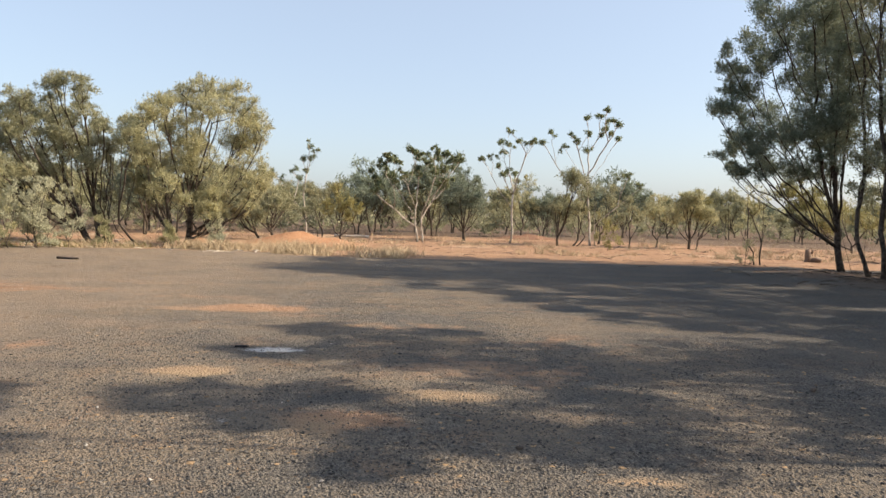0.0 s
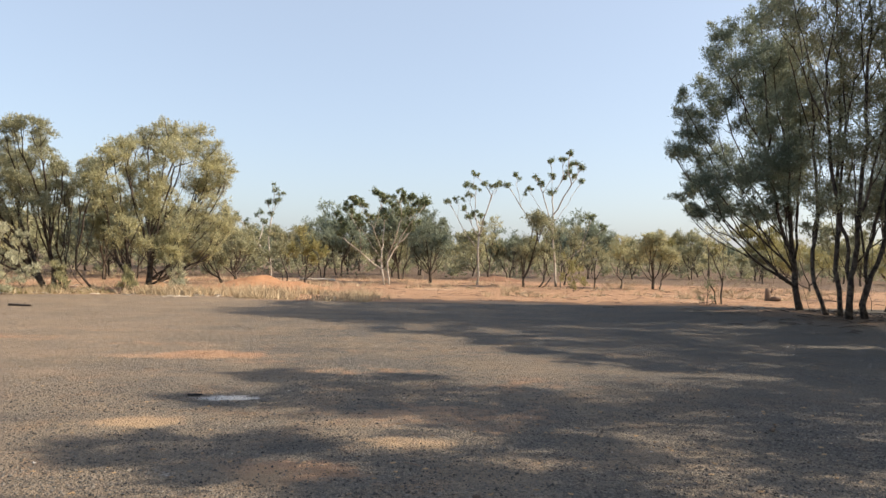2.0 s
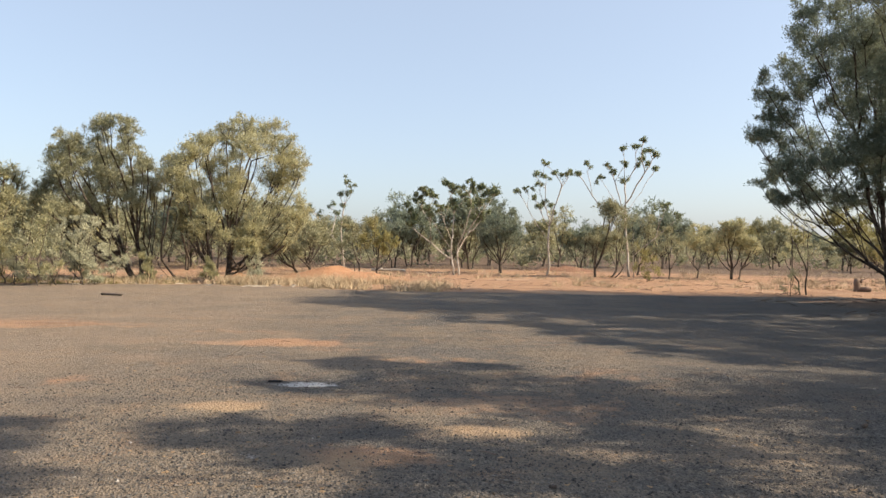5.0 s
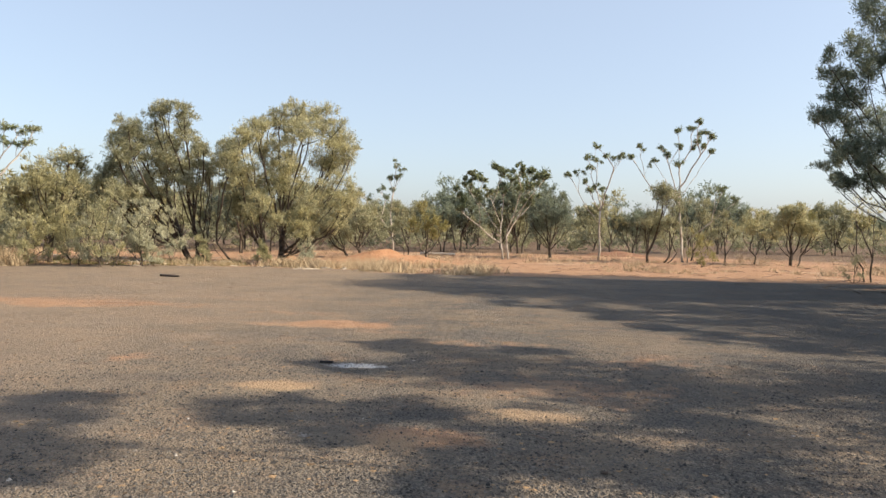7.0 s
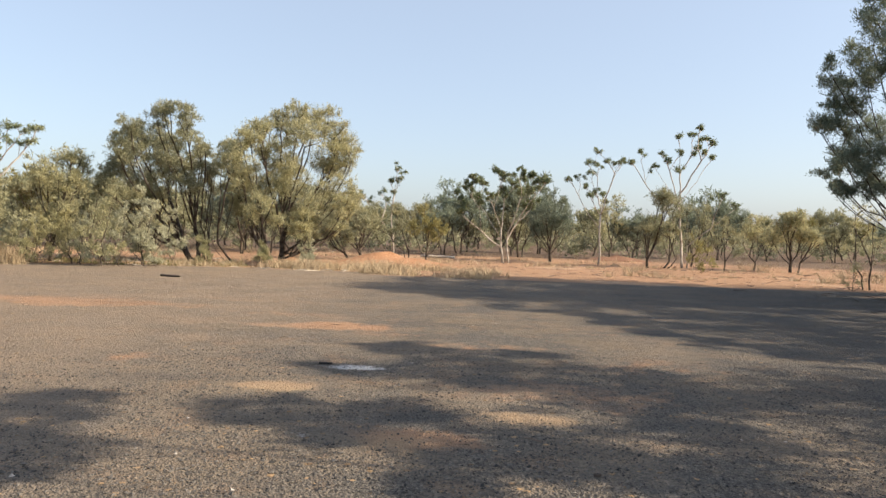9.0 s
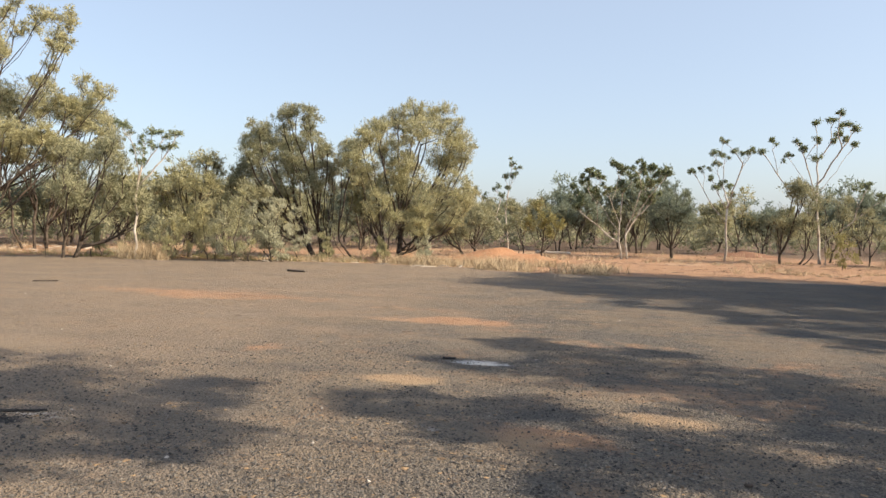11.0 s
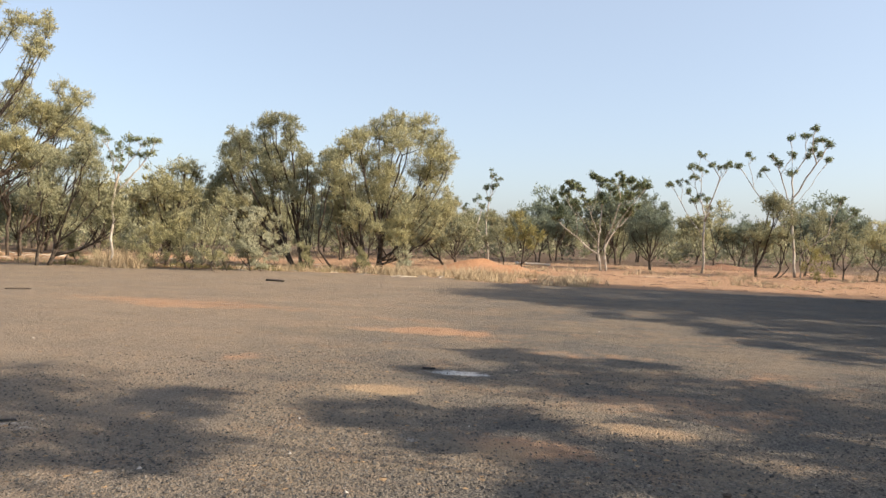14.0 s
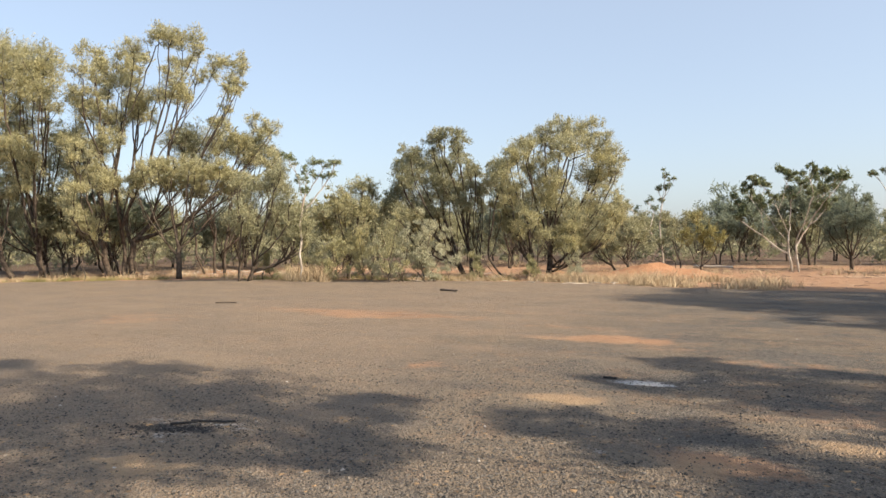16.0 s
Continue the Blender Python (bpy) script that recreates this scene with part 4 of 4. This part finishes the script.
def log(name, label, x, y, turn, length, radius, material, seed, category="log", stubs=2):
    rnd = random.Random(seed)
    runs, run = [], []
    for k in range(9):
        f = k / 8
        run.append((Vector(((f - .5) * length, rnd.gauss(0, radius * .3), radius * (0.85 + rnd.uniform(-.06, .1)))), radius * (1.0 - .3 * f) * rnd.uniform(.85, 1.1)))
    runs.append(run)
    for _ in range(stubs):
        a = run[rnd.randrange(2, 7)][0]
        b = a + Vector((rnd.uniform(-.2, .3), rnd.choice((-1, 1)) * rnd.uniform(.12, .3), rnd.uniform(.02, .2))) * length * .5
        runs.append([(a, radius * .4), ((a + b) / 2, radius * .32), (b, radius * .15)])
    ob = mesh_object(name, *tubes(runs, 9), material, smooth=True)
    z = float(ground_height(np.array([x]), np.array([y]))[0])
    ob.matrix_world = pose(x, y, z - radius * .1, 0, 0, turn)
    return tagged(ob, label, category)


log("fallen_log", "short blackened log lying on the gravel", -10.74, 19.87, -14, 0.72, 0.042, M_LOG, 3, stubs=1)
log("fallen_log", "thin dark branch lying on the gravel", -14.2, 13.61, 30, 0.55, 0.022, M_LOG, 4, stubs=1)
log("dead_branch", "bleached dead branch on the ground under the scrub", -13.6, 26.4, 10, 1.6, 0.05, M_DEAD, 6, "branch", 3)
log("dead_branch", "bleached fallen limb behind the clearing", -5.5, 42.0, -12, 2.2, 0.10, M_DEAD, 7, "branch", 3)
log("charred_stick", "charred stick in the old campfire ash", -4.9, 4.45, 24, 0.40, 0.014, M_COAL, 8, "stick", 1)
log("charred_stick", "short charred stick in the old campfire ash", -5.1, 4.3, 48, 0.22, 0.013, M_COAL, 9, "stick", 0)
log("charred_stick", "burnt stick end beside the white ash", -2.33, 8.1, 12, 0.16, 0.015, M_COAL, 10, "stick", 0)
log("dark_lump", "dark clod of bark on the gravel", 3.57, 6.51, 40, 0.09, 0.022, M_LOG, 12, "clod", 2)
log("dark_lump", "small dark stone on the gravel", 0.57, 4.64, 10, 0.04, 0.014, M_LOG, 13, "clod", 0)


def stump(x, y):
    """A broken grey stump with a leaning root."""
    rnd = random.Random(3)
    runs = [[(Vector((0, 0, -.05)), .17), (Vector((0, 0, .12)), .13), (Vector((-.02, 0, .34)), .12), (Vector((-.03, .01, .52)), .09)],
            [(Vector((.10, 0, .34)), .05), (Vector((.17, .02, .50)), .03)],
            [(Vector((0, 0, .05)), .10), (Vector((.30, -.05, .10)), .11), (Vector((.48, -.05, .08)), .07)]]
    ob = mesh_object("tree_stump", *tubes(runs, 10), M_STUMP, smooth=True)
    ob.matrix_world = pose(x, y, 0, 0, 0, -30)
    tagged(ob, "broken grey tree stump with a root on red dirt", "stump")


stump(15.11, 28.53)


# ---- dry grass ----
def grass(name, label, spots, blades, high, material, seed):
    rng = np.random.default_rng(seed)
    s = np.asarray(spots)
    n = len(s) * blades
    p = np.repeat(s[:, :2], blades, axis=0) + rng.normal(size=(n, 2)) * np.repeat(s[:, 2:3], blades, axis=0) * 0.34
    h = np.repeat(s[:, 2:3], blades, axis=0) * high * (0.25 + 0.95 * rng.random((n, 1)))
    way = np.concatenate([rng.normal(size=(n, 2)) * 0.55, np.ones((n, 1))], 1)
    side = rng.normal(size=(n, 3)) * np.array([1, 1, 0.1])
    side *= 0.009 * (0.6 + rng.random((n, 1))) / np.linalg.norm(side, axis=1, keepdims=True)
    z = ground_height(p[:, 0], p[:, 1])[:, None]
    foot = np.concatenate([p, z], 1)
    v = np.stack([foot - side, foot + side, foot + way * h], 1).reshape(-1, 3)
    tagged(mesh_object(name, v, np.arange(3 * n).reshape(-1, 3), material), label, "grass", "", "stuff")


def edge_spots(seed, count, x0, x1, off, spread, least, most):
    rng = np.random.default_rng(seed)
    x = rng.uniform(x0, x1, count)
    y = edge_y(x) + off + np.abs(rng.normal(size=count)) * spread
    keep = fbm(x, y, 1.7, seed) > 0.50
    return np.stack([x, y, rng.uniform(least, most, count)], 1)[keep]


grass("dry_grass", "pale dry grass tufts along the gravel edge", np.concatenate([edge_spots(3, 330, -15, -1, 0.5, 2.0, 0.25, 1.0), edge_spots(23, 150, -34, -15, 0.6, 2.4, 0.2, 0.9)]), 60, 0.44, M_GRASS, 4)
grass("dry_grass", "thin straw-coloured grass on the red clearing", edge_spots(6, 330, 3, 24, 4.5, 6.0, 0.2, 0.6), 34, 0.5, M_GRASS, 7)
grass("dry_grass", "straw grass among the trees behind the clearing", edge_spots(16, 700, -40, 26, 10, 9.0, 0.3, 0.7), 22, 0.6, M_GRASS, 17)
grass("dry_grass", "large rounded clump of straw-coloured grass at the gravel edge", [(-19.5 + 0.34 * k, 23.35 - 0.1 * k, 0.95 - 0.12 * abs(k)) for k in range(-3, 4)], 300, 0.9, M_GRASS, 31)
grass("dry_grass", "straw grass in front of the red earth heaps", [(-9.9 + 0.30 * k + 0.2 * math.sin(7 * k), 26.3 + 0.09 * k + 0.5 * math.sin(3 * k), 0.55 + 0.35 * math.sin(5 * k) ** 2) for k in range(21)], 150, 0.55, M_GRASS, 32)
grass("low_weeds", "low grey-green weeds under the left-hand scrub", edge_spots(12, 300, -34, -6, 0.4, 1.4, 0.3, 0.6), 34, 0.45, M_LEAF_GOLD, 13)


# ---- loose stone and litter ----
def pebbles(name, label, x, y, size, material, seed, squash=0.6, category="gravel"):
    """Many small faceted stones as one body."""
    rng = np.random.default_rng(seed)
    n = len(x)
    unit = np.array([(1, 0, 0), (-1, 0, 0), (0, 1, 0), (0, -1, 0), (0, 0, 1), (0, 0, -1)], float)
    tri = np.array([(0, 2, 4), (2, 1, 4), (1, 3, 4), (3, 0, 4), (2, 0, 5), (1, 2, 5), (3, 1, 5), (0, 3, 5)])
    a = rng.uniform(0, 2 * math.pi, n)
    jig = unit[None] * (0.7 + 0.6 * rng.random((n, 6, 1))) + 0.25 * rng.normal(size=(n, 6, 3))
    rx = jig[..., 0] * np.cos(a)[:, None] - jig[..., 1] * np.sin(a)[:, None]
    ry = jig[..., 0] * np.sin(a)[:, None] + jig[..., 1] * np.cos(a)[:, None]
    s = np.asarray(size)[:, None]
    z0 = ground_height(x, y)[:, None]
    v = np.stack([x[:, None] + rx * s, y[:, None] + ry * s, z0 + jig[..., 2] * s * squash + s * squash * 0.35], 2).reshape(-1, 3)
    f = (tri[None] + 6 * np.arange(n)[:, None, None]).reshape(-1, 3)
    tagged(mesh_object(name, v, f, material), label, category, "", "stuff")


def strewn(seed, count, spread, least, most, where=None):
    """Places on the gravel, thicker near the camera's end of the clearing."""
    rng = np.random.default_rng(seed)
    d = 3.0 + spread * rng.random(count) ** 1.7
    a = np.radians(rng.uniform(-44, 68, count))
    x, y = -np.sin(a) * d, np.cos(a) * d
    keep = rng.random(count) > (np.maximum(red_mask(x, y), sand_mask(x, y)) * 1.1 if where is None else where)
    keep &= fbm(x, y, 1.3, seed + 2) > 0.32
    x, y = x[keep], y[keep]
    return x, y, least + (most - least) * rng.random(len(x)) ** 2.2


pebbles("loose_gravel", "loose grey crushed stone on the clearing", *strewn(41, 60000, 6.5, 0.005, 0.013), M_STONES, 42)
pebbles("loose_gravel", "coarser grey stones scattered over the clearing", *strewn(43, 11000, 5.5, 0.008, 0.019), M_STONES, 44)
pebbles("pale_pebbles", "few pale pebbles on the gravel", *strewn(45, 150, 16.0, 0.008, 0.020, 0.2), M_PALE, 46)
pebbles("leaf_litter", "brown twigs and leaf litter on the gravel", *strewn(47, 2600, 16.0, 0.010, 0.030, 0.1), M_LITTER, 48, 0.2, "litter")


_pit = np.random.default_rng(61)
_px, _py = _pit.normal(size=340) * 0.27 - 5.08, _pit.normal(size=340) * 0.12
pebbles("charcoal_lumps", "black charcoal lumps in the old campfire", _px, 4.14 + _py + 0.45 * (_px + 5.08), 0.004 + 0.013 * _pit.random(340) ** 2, M_COAL, 62, 0.7, "charcoal")


def twigs_on(name, label, spots, seed, least, most, material):
    """Fallen twigs and bark strips lying about."""
    rnd = random.Random(seed)
    runs = []
    for x, y in spots:
        z = float(ground_height(np.array([x]), np.array([y]))[0])
        a, n = rnd.uniform(0, 6.28), rnd.uniform(least, most)
        d = Vector((math.cos(a), math.sin(a), rnd.uniform(-.02, .10))) * n
        p = Vector((x, y, z + n * 0.03))
        runs.append([(p, n * .035), (p + d * .5 + Vector((0, 0, n * .05)), n * .03), (p + d, n * .012)])
    tagged(mesh_object(name, *tubes(runs, 4), material), label, "litter", "", "stuff")


_rng = np.random.default_rng(71)
twigs_on("fallen_twigs", "fallen twigs and bark under the dark trees", [(13.4 + a * 2.6, 19.4 + b * 2.0) for a, b in _rng.normal(size=(260, 2))], 72, 0.1, 0.5, M_LOG)
twigs_on("fallen_twigs", "dead twigs strewn on the red clearing", [(-6 + 34 * a, 25 + 16 * b) for a, b in _rng.random((420, 2))], 73, 0.1, 0.55, M_STUMP)
twigs_on("fallen_twigs", "pale dead twigs at the edge of the scrub", [(-34 + 30 * a, 24.6 + 7 * b) for a, b in _rng.random((380, 2))], 74, 0.1, 0.6, M_DEAD)
twigs_on("fallen_twigs", "small twigs scattered over the gravel", [(-11 + 18 * a, 4 + 18 * b) for a, b in _rng.random((160, 2))], 75, 0.05, 0.16, M_STUMP)
